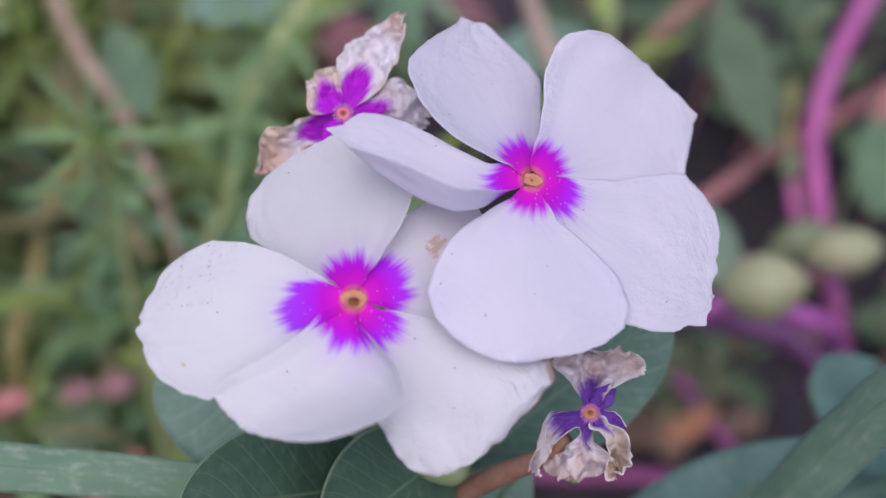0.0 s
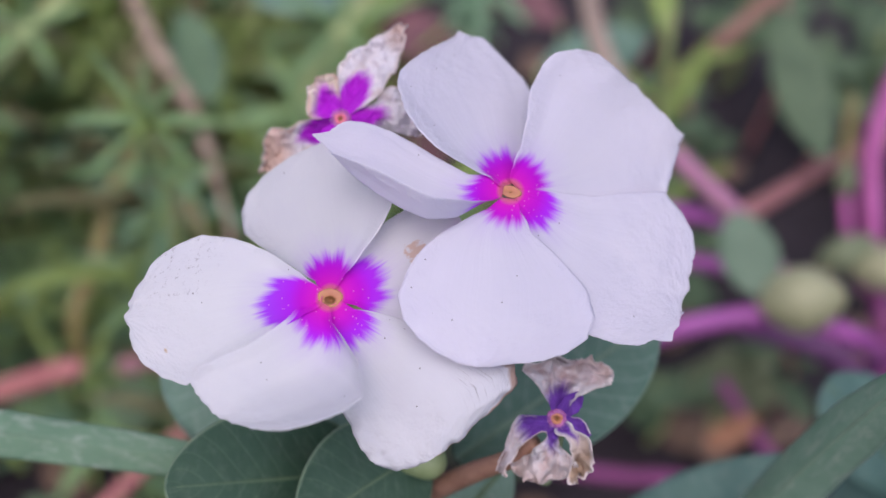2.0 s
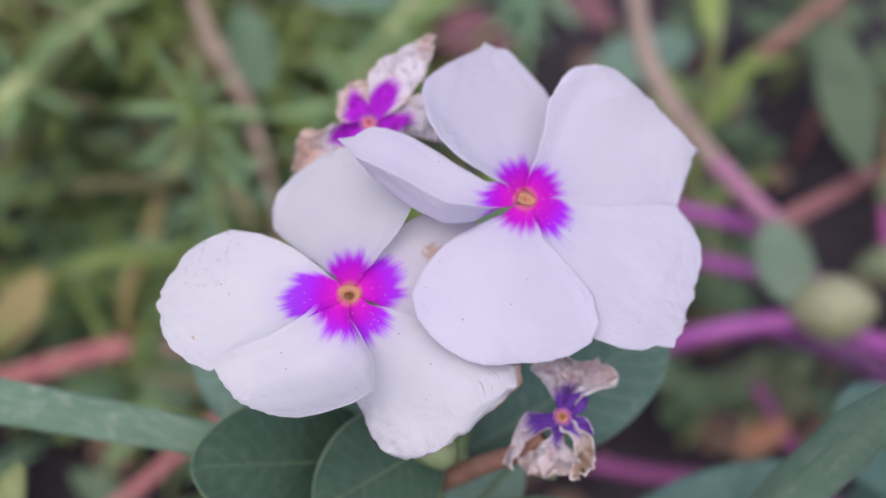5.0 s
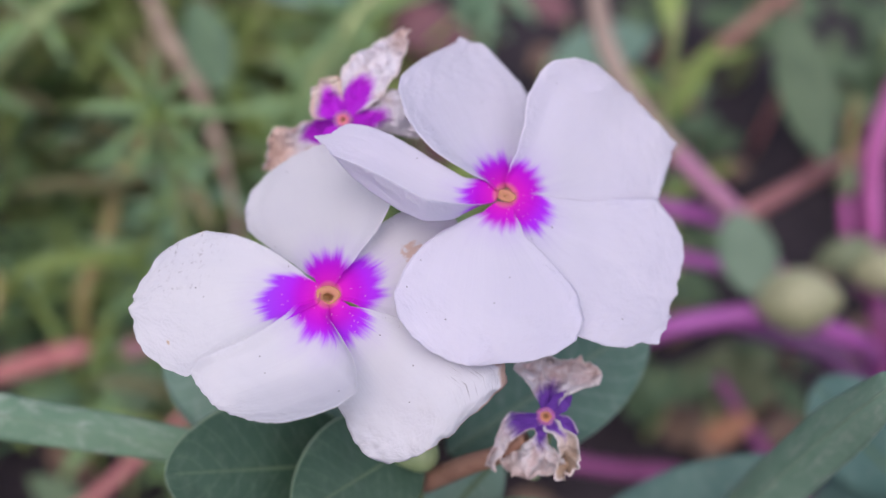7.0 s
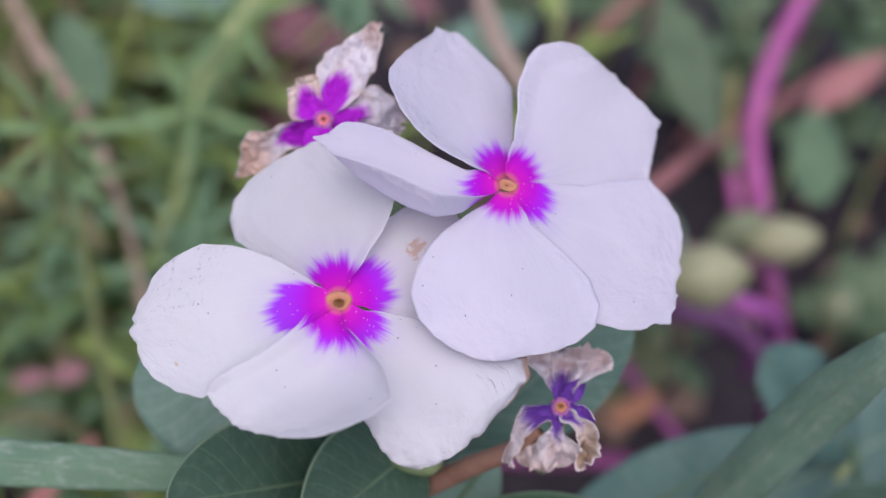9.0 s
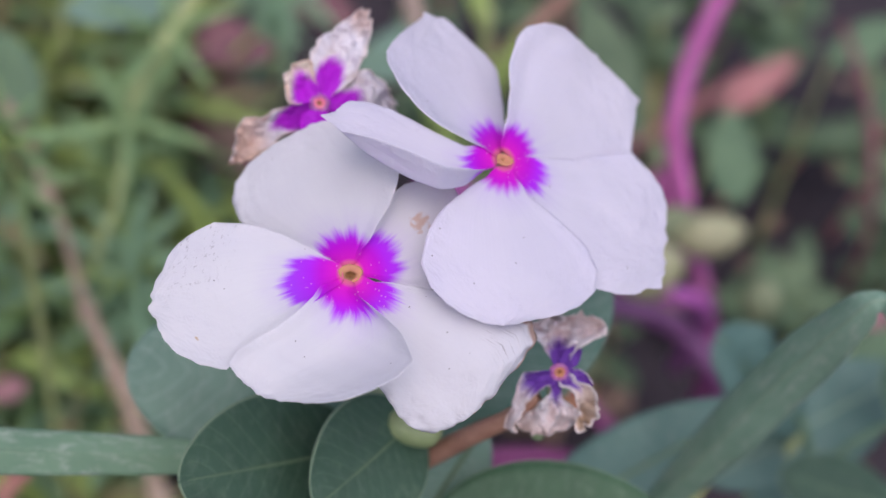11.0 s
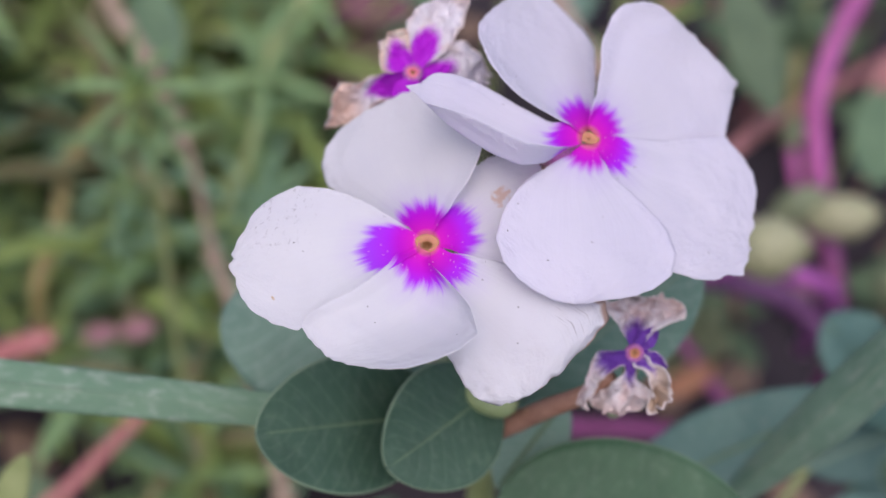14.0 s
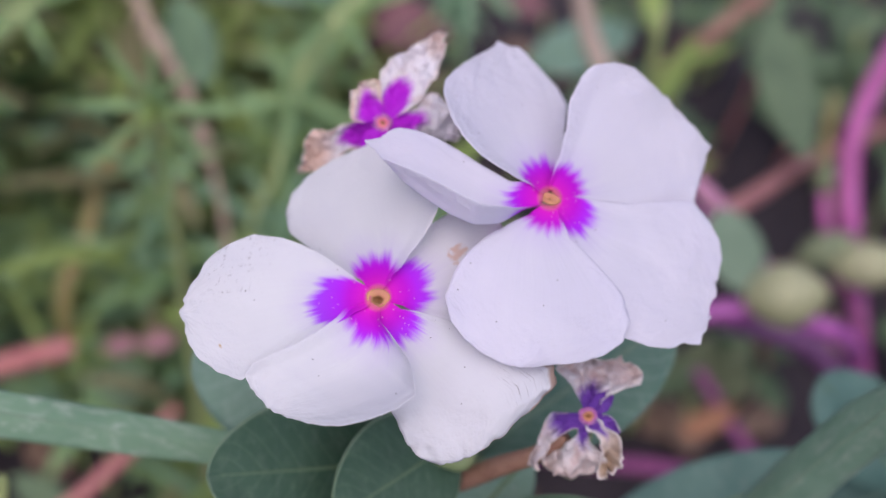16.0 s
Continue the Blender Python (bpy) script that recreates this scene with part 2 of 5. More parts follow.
def leaf_material(name, dark, light, vein=(0.16, 0.24, 0.14), rim=0.5, ribs=11.0, gloss=0.42, dust=0.0, thin=0.15, nerves=0.045):
    """Leaf tissue with side veins and a paler margin. UV: u from base to tip, v across from 0 to 1."""
    m, n, l, p = material(name)
    sep = n.new("ShaderNodeSeparateXYZ")
    l.new(n.new("ShaderNodeTexCoord").outputs["UV"], sep.inputs[0])
    edge = math_node(n, l, "ABSOLUTE", math_node(n, l, "MULTIPLY_ADD", sep.outputs[1], 2.0))
    edge.node.inputs[0].links[0].from_node.inputs[2].default_value = -1.0
    big = noise_of(n, l, coords(n, l, "Object"), 70.0, 4.0)
    fine = noise_of(n, l, coords(n, l, "Object"), 700.0, 4.0, 0.6)
    info = n.new("ShaderNodeObjectInfo")
    body = mix(n, l, smooth(n, l, math_node(n, l, "MULTIPLY_ADD", info.outputs["Random"], 0.25), 0.38, 0.85), dark, light)
    l.new(big, body.node.inputs[0].links[0].from_node.inputs["Value"].links[0].from_node.inputs[2])
    slant = math_node(n, l, "SUBTRACT", math_node(n, l, "MULTIPLY", sep.outputs[0], ribs), math_node(n, l, "MULTIPLY", edge, ribs * 0.22))
    wob = math_node(n, l, "ADD", slant, math_node(n, l, "MULTIPLY", big, 0.8))
    line = math_node(n, l, "ABSOLUTE", math_node(n, l, "SUBTRACT", math_node(n, l, "FRACT", wob), 0.5))
    nerve = math_node(n, l, "SUBTRACT", 1.0, smooth(n, l, line, 0.0, 0.10))
    color = mix(n, l, math_node(n, l, "MULTIPLY", nerve, nerves), body, vein)
    fleck = smooth(n, l, noise_of(n, l, coords(n, l, "Object"), 380.0, 5.0, 0.7), 0.50, 0.72)
    color = mix(n, l, math_node(n, l, "MULTIPLY", fleck, 0.15), color, vein)
    color = mix(n, l, math_node(n, l, "MULTIPLY", smooth(n, l, edge, 0.955, 0.995), rim), color, vein)
    if dust:
        chalk = smooth(n, l, noise_of(n, l, coords(n, l, "UV", (26, 5, 1)), 1.0, 5.0, 0.7), 0.48, 0.70)
        color = mix(n, l, math_node(n, l, "MULTIPLY", chalk, dust), color, (0.46, 0.50, 0.44))
    l.new(color, p.inputs["Base Color"])
    rough = math_node(n, l, "MULTIPLY_ADD", fine, 0.25)
    rough.node.inputs[2].default_value = gloss
    l.new(rough, p.inputs["Roughness"])
    p.inputs["Specular IOR Level"].default_value = 0.4
    bump(n, l, p, math_node(n, l, "SUBTRACT", math_node(n, l, "MULTIPLY", fine, 0.5), math_node(n, l, "MULTIPLY", nerve, 0.25)), 0.4, 0.0006)
    see_through(m, n, l, p, color, thin)
    return m


def plain_material(name, stops, scale=200.0, rough=0.6, relief=0.5, distance=0.001, stretch=(1, 1, 1), thin=0.0):
    m, n, l, p = material(name)
    c = coords(n, l, "Object", stretch)
    a = noise_of(n, l, c, scale, 5.0, 0.6)
    b = noise_of(n, l, c, scale * 6, 4.0)
    info = n.new("ShaderNodeObjectInfo")
    f = math_node(n, l, "ADD", math_node(n, l, "MULTIPLY", a, 0.75), math_node(n, l, "MULTIPLY", b, 0.25))
    f = math_node(n, l, "ADD", f, math_node(n, l, "MULTIPLY", math_node(n, l, "SUBTRACT", info.outputs["Random"], 0.5), 0.12))
    color = ramp(n, l, f, stops)
    l.new(color, p.inputs["Base Color"])
    p.inputs["Roughness"].default_value = rough
    bump(n, l, p, f, relief, distance)
    if thin:
        see_through(m, n, l, p, color, thin)
    return m


WHITE_A, WHITE_B = (0.815, 0.79, 0.877), (0.835, 0.825, 0.86)
M_petal_top = petal_material("petal_lilac_top", WHITE_A, blotch=0.56, teeth=0.40, hollow=0.20)
M_petal_wide = petal_material("petal_lilac_wide", WHITE_A, blotch=0.51, teeth=0.38, hollow=0.14, lean=0.2)
M_petal_right = petal_material("petal_lilac_right", WHITE_A, blotch=0.65, teeth=0.42, hollow=0.18)
M_petal_front = petal_material("petal_lilac_front", WHITE_A, blotch=0.44, teeth=0.32, hollow=0.04)
M_petal_folded = petal_material("petal_lilac_folded", WHITE_A, blotch=0.58, teeth=0.45, hollow=0.18)
M_petal_lower = petal_material("petal_white", WHITE_B, blotch=0.54, teeth=0.38, hollow=0.13)
M_petal_bottom = petal_material("petal_white_bottom", WHITE_B, blotch=0.57, teeth=0.46, hollow=0.13)
M_petal_spot = petal_material("petal_white_one_spot", WHITE_B, spots=[(0.505, 0.80, 0.012, (0.62, 0.42, 0.20))], blotch=0.84, teeth=0.50, hollow=0.36, lean=0.25, scuffs=(0.6, 1.35, 2.4, -0.1, 0.5, (70, 22, 1)))
M_petal_patch = petal_material("petal_white_tan_patch", WHITE_B, spots=[(0.285, 0.62, 0.038, (0.70, 0.50, 0.40))], blotch=0.68, teeth=0.45, hollow=0.17)
M_petal_worn = petal_material("petal_white_worn", WHITE_B, worn_edge=0.9, blotch=0.67, teeth=0.48, hollow=0.20, scuffs=(0.85, 1.4, 2.6, 0.62, 1.2, (7, 85, 1)))
PALE_UPPER = [(0.28, (0.72, 0.62, 0.60)), (0.40, (0.82, 0.77, 0.82)), (0.60, (0.85, 0.82, 0.88)), (0.80, (0.78, 0.70, 0.68))]
PALE_LOWER = [(0.28, (0.60, 0.42, 0.40)), (0.40, (0.73, 0.62, 0.62)), (0.50, (0.80, 0.74, 0.77)), (0.68, (0.83, 0.79, 0.84)), (0.85, (0.66, 0.48, 0.43))]
CREAM = [(0.30, (0.66, 0.52, 0.42)), (0.50, (0.80, 0.70, 0.60)), (0.75, (0.82, 0.76, 0.72))]
MAGENTA, VIOLET = (0.50, 0.012, 0.66), (0.17, 0.055, 0.40)
M_wilt_white = wilted_material("wilted_petal_white", MAGENTA, 0.70, (0.54, 0.30, 0.20), PALE_UPPER, 1.38, (0.84, 0.76, 0.74), 0.50)
M_wilt_side = wilted_material("wilted_petal_side", MAGENTA, 0.60, (0.74, 0.62, 0.62), PALE_UPPER, 1.2, (0.82, 0.78, 0.84))
M_wilt_cream = wilted_material("wilted_petal_cream", MAGENTA, 0.51, (0.62, 0.42, 0.30), CREAM, 1.0, (0.70, 0.48, 0.38), 0.25)
M_wilt_peach = wilted_material("wilted_petal_peach", MAGENTA, 0.70, (0.74, 0.48, 0.35), PALE_UPPER, 0.95, (0.78, 0.57, 0.45))
M_wilt_foot = wilted_material("wilted_petal_magenta", MAGENTA, 0.80, (0.74, 0.62, 0.62), PALE_UPPER, 1.6, (0.80, 0.70, 0.80), 0.1)
M_wilt_lower = wilted_material("wilted_petal_violet", VIOLET, 0.40, (0.62, 0.43, 0.35), PALE_LOWER, 0.85, (0.82, 0.79, 0.80), 0.14)
M_wilt_tan = wilted_material("wilted_petal_tan", VIOLET, 0.34, (0.50, 0.34, 0.20), PALE_LOWER, 0.45, (0.80, 0.76, 0.76))
M_wilt_violet = wilted_material("wilted_petal_deep_violet", VIOLET, 0.62, (0.64, 0.48, 0.43), PALE_LOWER, 1.2, (0.66, 0.56, 0.68), 0.10)
M_wilt_left = wilted_material("wilted_petal_violet_tan", VIOLET, 0.50, (0.66, 0.50, 0.45), PALE_LOWER, 1.1, (0.82, 0.79, 0.80), 0.05)
M_rim_paper = plain_material("papery_rim", [(0.3, (0.50, 0.34, 0.28)), (0.5, (0.66, 0.55, 0.52)), (0.75, (0.76, 0.70, 0.72))], 500, 0.75, 0.6, 0.0004)
M_fringe_pale = plain_material("throat_hair_lilac", [(0.35, (0.45, 0.14, 0.50)), (0.65, (0.66, 0.36, 0.66))], 1500, 0.7, 0.4, 0.0003)
M_throat_pink = plain_material("throat_salmon", [(0.3, (0.66, 0.13, 0.28)), (0.7, (0.80, 0.30, 0.30))], 900, 0.6, 0.4, 0.0002)
M_throat = plain_material("throat_orange", [(0.3, (0.50, 0.20, 0.14)), (0.7, (0.52, 0.26, 0.12))], 700, 0.9, 0.4, 0.0002)
M_fringe = plain_material("throat_fringe_pink", [(0.35, (0.36, 0.05, 0.38)), (0.65, (0.64, 0.22, 0.50))], 1500, 0.7, 0.9, 0.0006)
M_throat_olive = plain_material("throat_inside_olive", [(0.3, (0.46, 0.27, 0.11)), (0.7, (0.56, 0.36, 0.14))], 900, 0.7, 0.3, 0.0002)
M_throat_deep = plain_material("throat_inside", [(0.3, (0.26, 0.12, 0.05)), (0.7, (0.36, 0.19, 0.08))], 900, 0.7, 0.3, 0.0002)
M_tube = plain_material("corolla_tube_green", [(0.3, (0.25, 0.34, 0.16)), (0.7, (0.42, 0.50, 0.30))], 300, 0.5, 0.3, 0.0004)
M_bud = plain_material("bud_green", [(0.3, (0.21, 0.285, 0.12)), (0.7, (0.34, 0.405, 0.20))], 160, 0.5, 0.3, 0.0006)
M_leaf_dark = leaf_material("periwinkle_leaf", (0.028, 0.070, 0.043), (0.054, 0.118, 0.074), vein=(0.24, 0.34, 0.22), rim=0.9, dust=0.07, nerves=0.12)
M_leaf_green = leaf_material("periwinkle_leaf_young", (0.028, 0.082, 0.038), (0.050, 0.124, 0.060), vein=(0.24, 0.34, 0.22), rim=0.6, dust=0.04)
M_leaf_blue = leaf_material("periwinkle_leaf_lower", (0.108, 0.208, 0.160), (0.172, 0.296, 0.224), vein=(0.26, 0.37, 0.31), rim=0.8, dust=0.20, nerves=0.55)
M_rib = plain_material("leaf_midrib", [(0.3, (0.075, 0.135, 0.075)), (0.7, (0.13, 0.20, 0.11))], 400, 0.5, 0.2, 0.0003)
M_vein = plain_material("pale_vein", [(0.3, (0.15, 0.24, 0.17)), (0.7, (0.22, 0.32, 0.23))], 400, 0.5, 0.2, 0.0003)
M_leaf_stem = plain_material("dark_green_stem", [(0.3, (0.04, 0.09, 0.05)), (0.7, (0.08, 0.15, 0.08))], 200, 0.5, 0.2, 0.0003)
# Dark green standing in for the shade in the strap leaf's groove.
M_groove_shade = plain_material("leaf_groove_shade", [(0.3, (0.06, 0.115, 0.07)), (0.7, (0.10, 0.17, 0.105))], 400, 0.6, 0.2, 0.0003)
M_leaf_far = leaf_material("broad_weed_leaf", (0.068, 0.145, 0.126), (0.118, 0.220, 0.190), vein=(0.16, 0.24, 0.18), rim=0.3, dust=0.12)
M_strap = leaf_material("strap_leaf", (0.098, 0.190, 0.120), (0.165, 0.285, 0.180), vein=(0.22, 0.30, 0.20), rim=0.6, ribs=0.0, dust=0.5)
# The pale rim puts light caught on the blade's edge into its colour.
M_blade = leaf_material("broad_blade", (0.125, 0.235, 0.165), (0.20, 0.325, 0.235), vein=(0.36, 0.46, 0.38), rim=0.7, ribs=0.0, dust=0.32)
M_weed = leaf_material("weed_leaf", (0.085, 0.165, 0.090), (0.15, 0.26, 0.14), vein=(0.18, 0.27, 0.15), rim=0.1, dust=0.1, thin=0.25)
M_needle = leaf_material("needle_leaf", (0.21, 0.355, 0.16), (0.38, 0.56, 0.26), vein=(0.24, 0.34, 0.18), rim=0.0, ribs=0.0, thin=0.42)
M_needle_blue = leaf_material("needle_leaf_bluish", (0.20, 0.36, 0.21), (0.36, 0.56, 0.36), vein=(0.24, 0.34, 0.24), rim=0.0, ribs=0.0, thin=0.42)
M_fresh = leaf_material("fresh_needle_leaf", (0.33, 0.44, 0.12), (0.50, 0.63, 0.22), vein=(0.3, 0.36, 0.14), rim=0.0, ribs=0.0, thin=0.45)
M_weed_dim = leaf_material("weed_leaf_low", (0.075, 0.125, 0.068), (0.15, 0.225, 0.12), vein=(0.15, 0.2, 0.1), rim=0.0, thin=0.2)
M_olive = leaf_material("olive_leaf", (0.18, 0.22, 0.125), (0.28, 0.32, 0.19), vein=(0.2, 0.25, 0.14), rim=0.0, thin=0.2)
M_fleshy = leaf_material("fleshy_leaf", (0.15, 0.225, 0.15), (0.235, 0.325, 0.225), vein=(0.24, 0.32, 0.22), rim=0.2, thin=0.2)
M_straw = leaf_material("straw_leaf", (0.22, 0.21, 0.10), (0.36, 0.33, 0.18), vein=(0.3, 0.3, 0.15), rim=0.0, ribs=0.0, thin=0.3)
M_stalk = plain_material("yellow_green_stem", [(0.3, (0.265, 0.32, 0.12)), (0.7, (0.41, 0.465, 0.21))], 120, 0.55, 0.3, 0.001)
M_ochre = plain_material("ochre_stem", [(0.3, (0.20, 0.16, 0.06)), (0.7, (0.34, 0.28, 0.11))], 120, 0.6, 0.3, 0.001)
M_twig = plain_material("dry_twig", [(0.25, (0.20, 0.14, 0.10)), (0.5, (0.36, 0.27, 0.20)), (0.75, (0.48, 0.38, 0.29))], 150, 0.8, 0.9, 0.002)
M_pink = plain_material("magenta_stem", [(0.3, (0.32, 0.055, 0.22)), (0.7, (0.46, 0.115, 0.345))], 60, 0.42, 0.3, 0.001)
M_purple = plain_material("purple_stem", [(0.3, (0.28, 0.055, 0.26)), (0.7, (0.45, 0.13, 0.41))], 60, 0.42, 0.3, 0.001)
M_red = plain_material("reddish_stem", [(0.3, (0.33, 0.12, 0.125)), (0.7, (0.46, 0.21, 0.205))], 60, 0.45, 0.3, 0.001)
M_rust = plain_material("rust_brown_stem", [(0.3, (0.24, 0.12, 0.09)), (0.7, (0.36, 0.20, 0.15))], 60, 0.5, 0.3, 0.001)
M_branch = plain_material("greyish_pink_stem", [(0.3, (0.26, 0.19, 0.15)), (0.7, (0.38, 0.29, 0.24))], 60, 0.6, 0.4, 0.001)
M_plum = plain_material("plum_stem", [(0.3, (0.09, 0.028, 0.10)), (0.7, (0.18, 0.055, 0.17))], 60, 0.45, 0.3, 0.001)
M_wine = plain_material("wine_red_stem", [(0.3, (0.19, 0.03, 0.13)), (0.7, (0.31, 0.07, 0.23))], 60, 0.45, 0.3, 0.001)
M_mauve = plain_material("mauve_stem", [(0.3, (0.33, 0.13, 0.22)), (0.7, (0.48, 0.22, 0.35))], 60, 0.5, 0.3, 0.001)
M_rose = plain_material("rose_stem", [(0.3, (0.34, 0.11, 0.11)), (0.7, (0.48, 0.19, 0.18))], 60, 0.45, 0.3, 0.001)
M_blush = plain_material("pink_fallen_petal", [(0.3, (0.29, 0.14, 0.16)), (0.7, (0.39, 0.20, 0.22))], 60, 0.6, 0.4, 0.001, thin=0.2)
M_pod = plain_material("olive_pod", [(0.3, (0.275, 0.28, 0.15)), (0.7, (0.405, 0.40, 0.25))], 60, 0.45, 0.2, 0.001)
M_maroon = plain_material("maroon_leaf", [(0.3, (0.11, 0.035, 0.05)), (0.7, (0.21, 0.075, 0.095))], 60, 0.55, 0.3, 0.001)
M_dead = plain_material("dead_leaf", [(0.3, (0.28, 0.12, 0.07)), (0.7, (0.46, 0.23, 0.13))], 90, 0.75, 0.8, 0.002)
M_brown_stalk = plain_material("brown_stalk", [(0.3, (0.25, 0.12, 0.08)), (0.7, (0.41, 0.225, 0.155))], 260, 0.6, 0.6, 0.0008)
M_litter = plain_material("leaf_litter", [(0.25, (0.10, 0.06, 0.045)), (0.5, (0.22, 0.14, 0.10)), (0.75, (0.36, 0.26, 0.19))], 25, 0.8, 0.8, 0.002)
M_soil = plain_material("dark_soil", [(0.3, (0.017, 0.012, 0.018)), (0.6, (0.040, 0.029, 0.036)), (0.8, (0.085, 0.062, 0.066))], 45, 0.9, 1.0, 0.01)

# ---- builders ----
def mesh_of(name, verts, faces, uvs=None, mat=None):
    me = bpy.data.meshes.new(name)
    me.from_pydata([tuple(v) for v in verts], [], [tuple(f) for f in faces])
    if uvs is not None:
        layer = me.uv_layers.new(name="uv")
        idx = np.zeros(len(me.loops), dtype=np.int64)
        me.loops.foreach_get("vertex_index", idx)
        layer.data.foreach_set("uv", np.asarray(uvs, dtype=np.float32)[idx].ravel())
    me.polygons.foreach_set("use_smooth", [True] * len(me.polygons))
    if mat:
        me.materials.append(mat)
    me.update()
    return me


def part(name, me, mat, parent, label="", m=None):
    """One mesh object under a thing or a part; m is its pose within its parent."""
    if isinstance(me, bmesh.types.BMesh):
        bm, me = me, bpy.data.meshes.new(name)
        bm.to_mesh(me)
        bm.free()
    if mat and not me.materials:
        me.materials.append(mat)
    ob = new(name, me)
    ob.parent = parent
    if m is not None:
        ob.matrix_basis = m
    if label:
        tagged(ob, label)
    return ob


def thing(name, base, label, category, group="", kind=""):
    ob = new(name)
    ob.empty_display_size = 0.02
    ob.location = base
    return tagged(ob, label, category, group, kind)


def back(base):
    """World coordinates within a thing that stands at base."""
    return Matrix.Translation(-Vector(base))


def sheet(P, UV, thick):
    """A thin solid sheet from a grid of points: two skins and a rim. Returns vertices, faces and UVs."""
    n, m = P.shape[:2]
    du, dv = np.gradient(P, axis=0), np.gradient(P, axis=1)
    nrm = np.cross(du, dv)
    nrm /= np.maximum(np.linalg.norm(nrm, axis=2, keepdims=True), 1e-12)
    top, low = (P + nrm * thick / 2).reshape(-1, 3), (P - nrm * thick / 2).reshape(-1, 3)
    k, faces = n * m, []
    for i in range(n - 1):
        for j in range(m - 1):
            a, b, c, d = i * m + j, (i + 1) * m + j, (i + 1) * m + j + 1, i * m + j + 1
            faces.append((a, b, c, d))
            faces.append((k + d, k + c, k + b, k + a))
    ring = [i * m for i in range(n)] + [(n - 1) * m + j for j in range(1, m)] + [i * m + m - 1 for i in range(n - 2, -1, -1)] + list(range(m - 2, 0, -1))
    for a, b in zip(ring, ring[1:] + ring[:1]):
        faces.append((b, a, k + a, k + b))
    uv = UV.reshape(-1, 2)
    return np.vstack([top, low]), faces, np.vstack([uv, uv])


STATIONS = (0.0, 0.08, 0.2, 0.35, 0.5, 0.65, 0.78, 0.88, 0.95, 0.985, 1.0)


def wave(x, y, seed, scale):
    return noise.noise(Vector((x * scale + seed * 7.3, y * scale - seed * 3.1, seed * 1.7)))


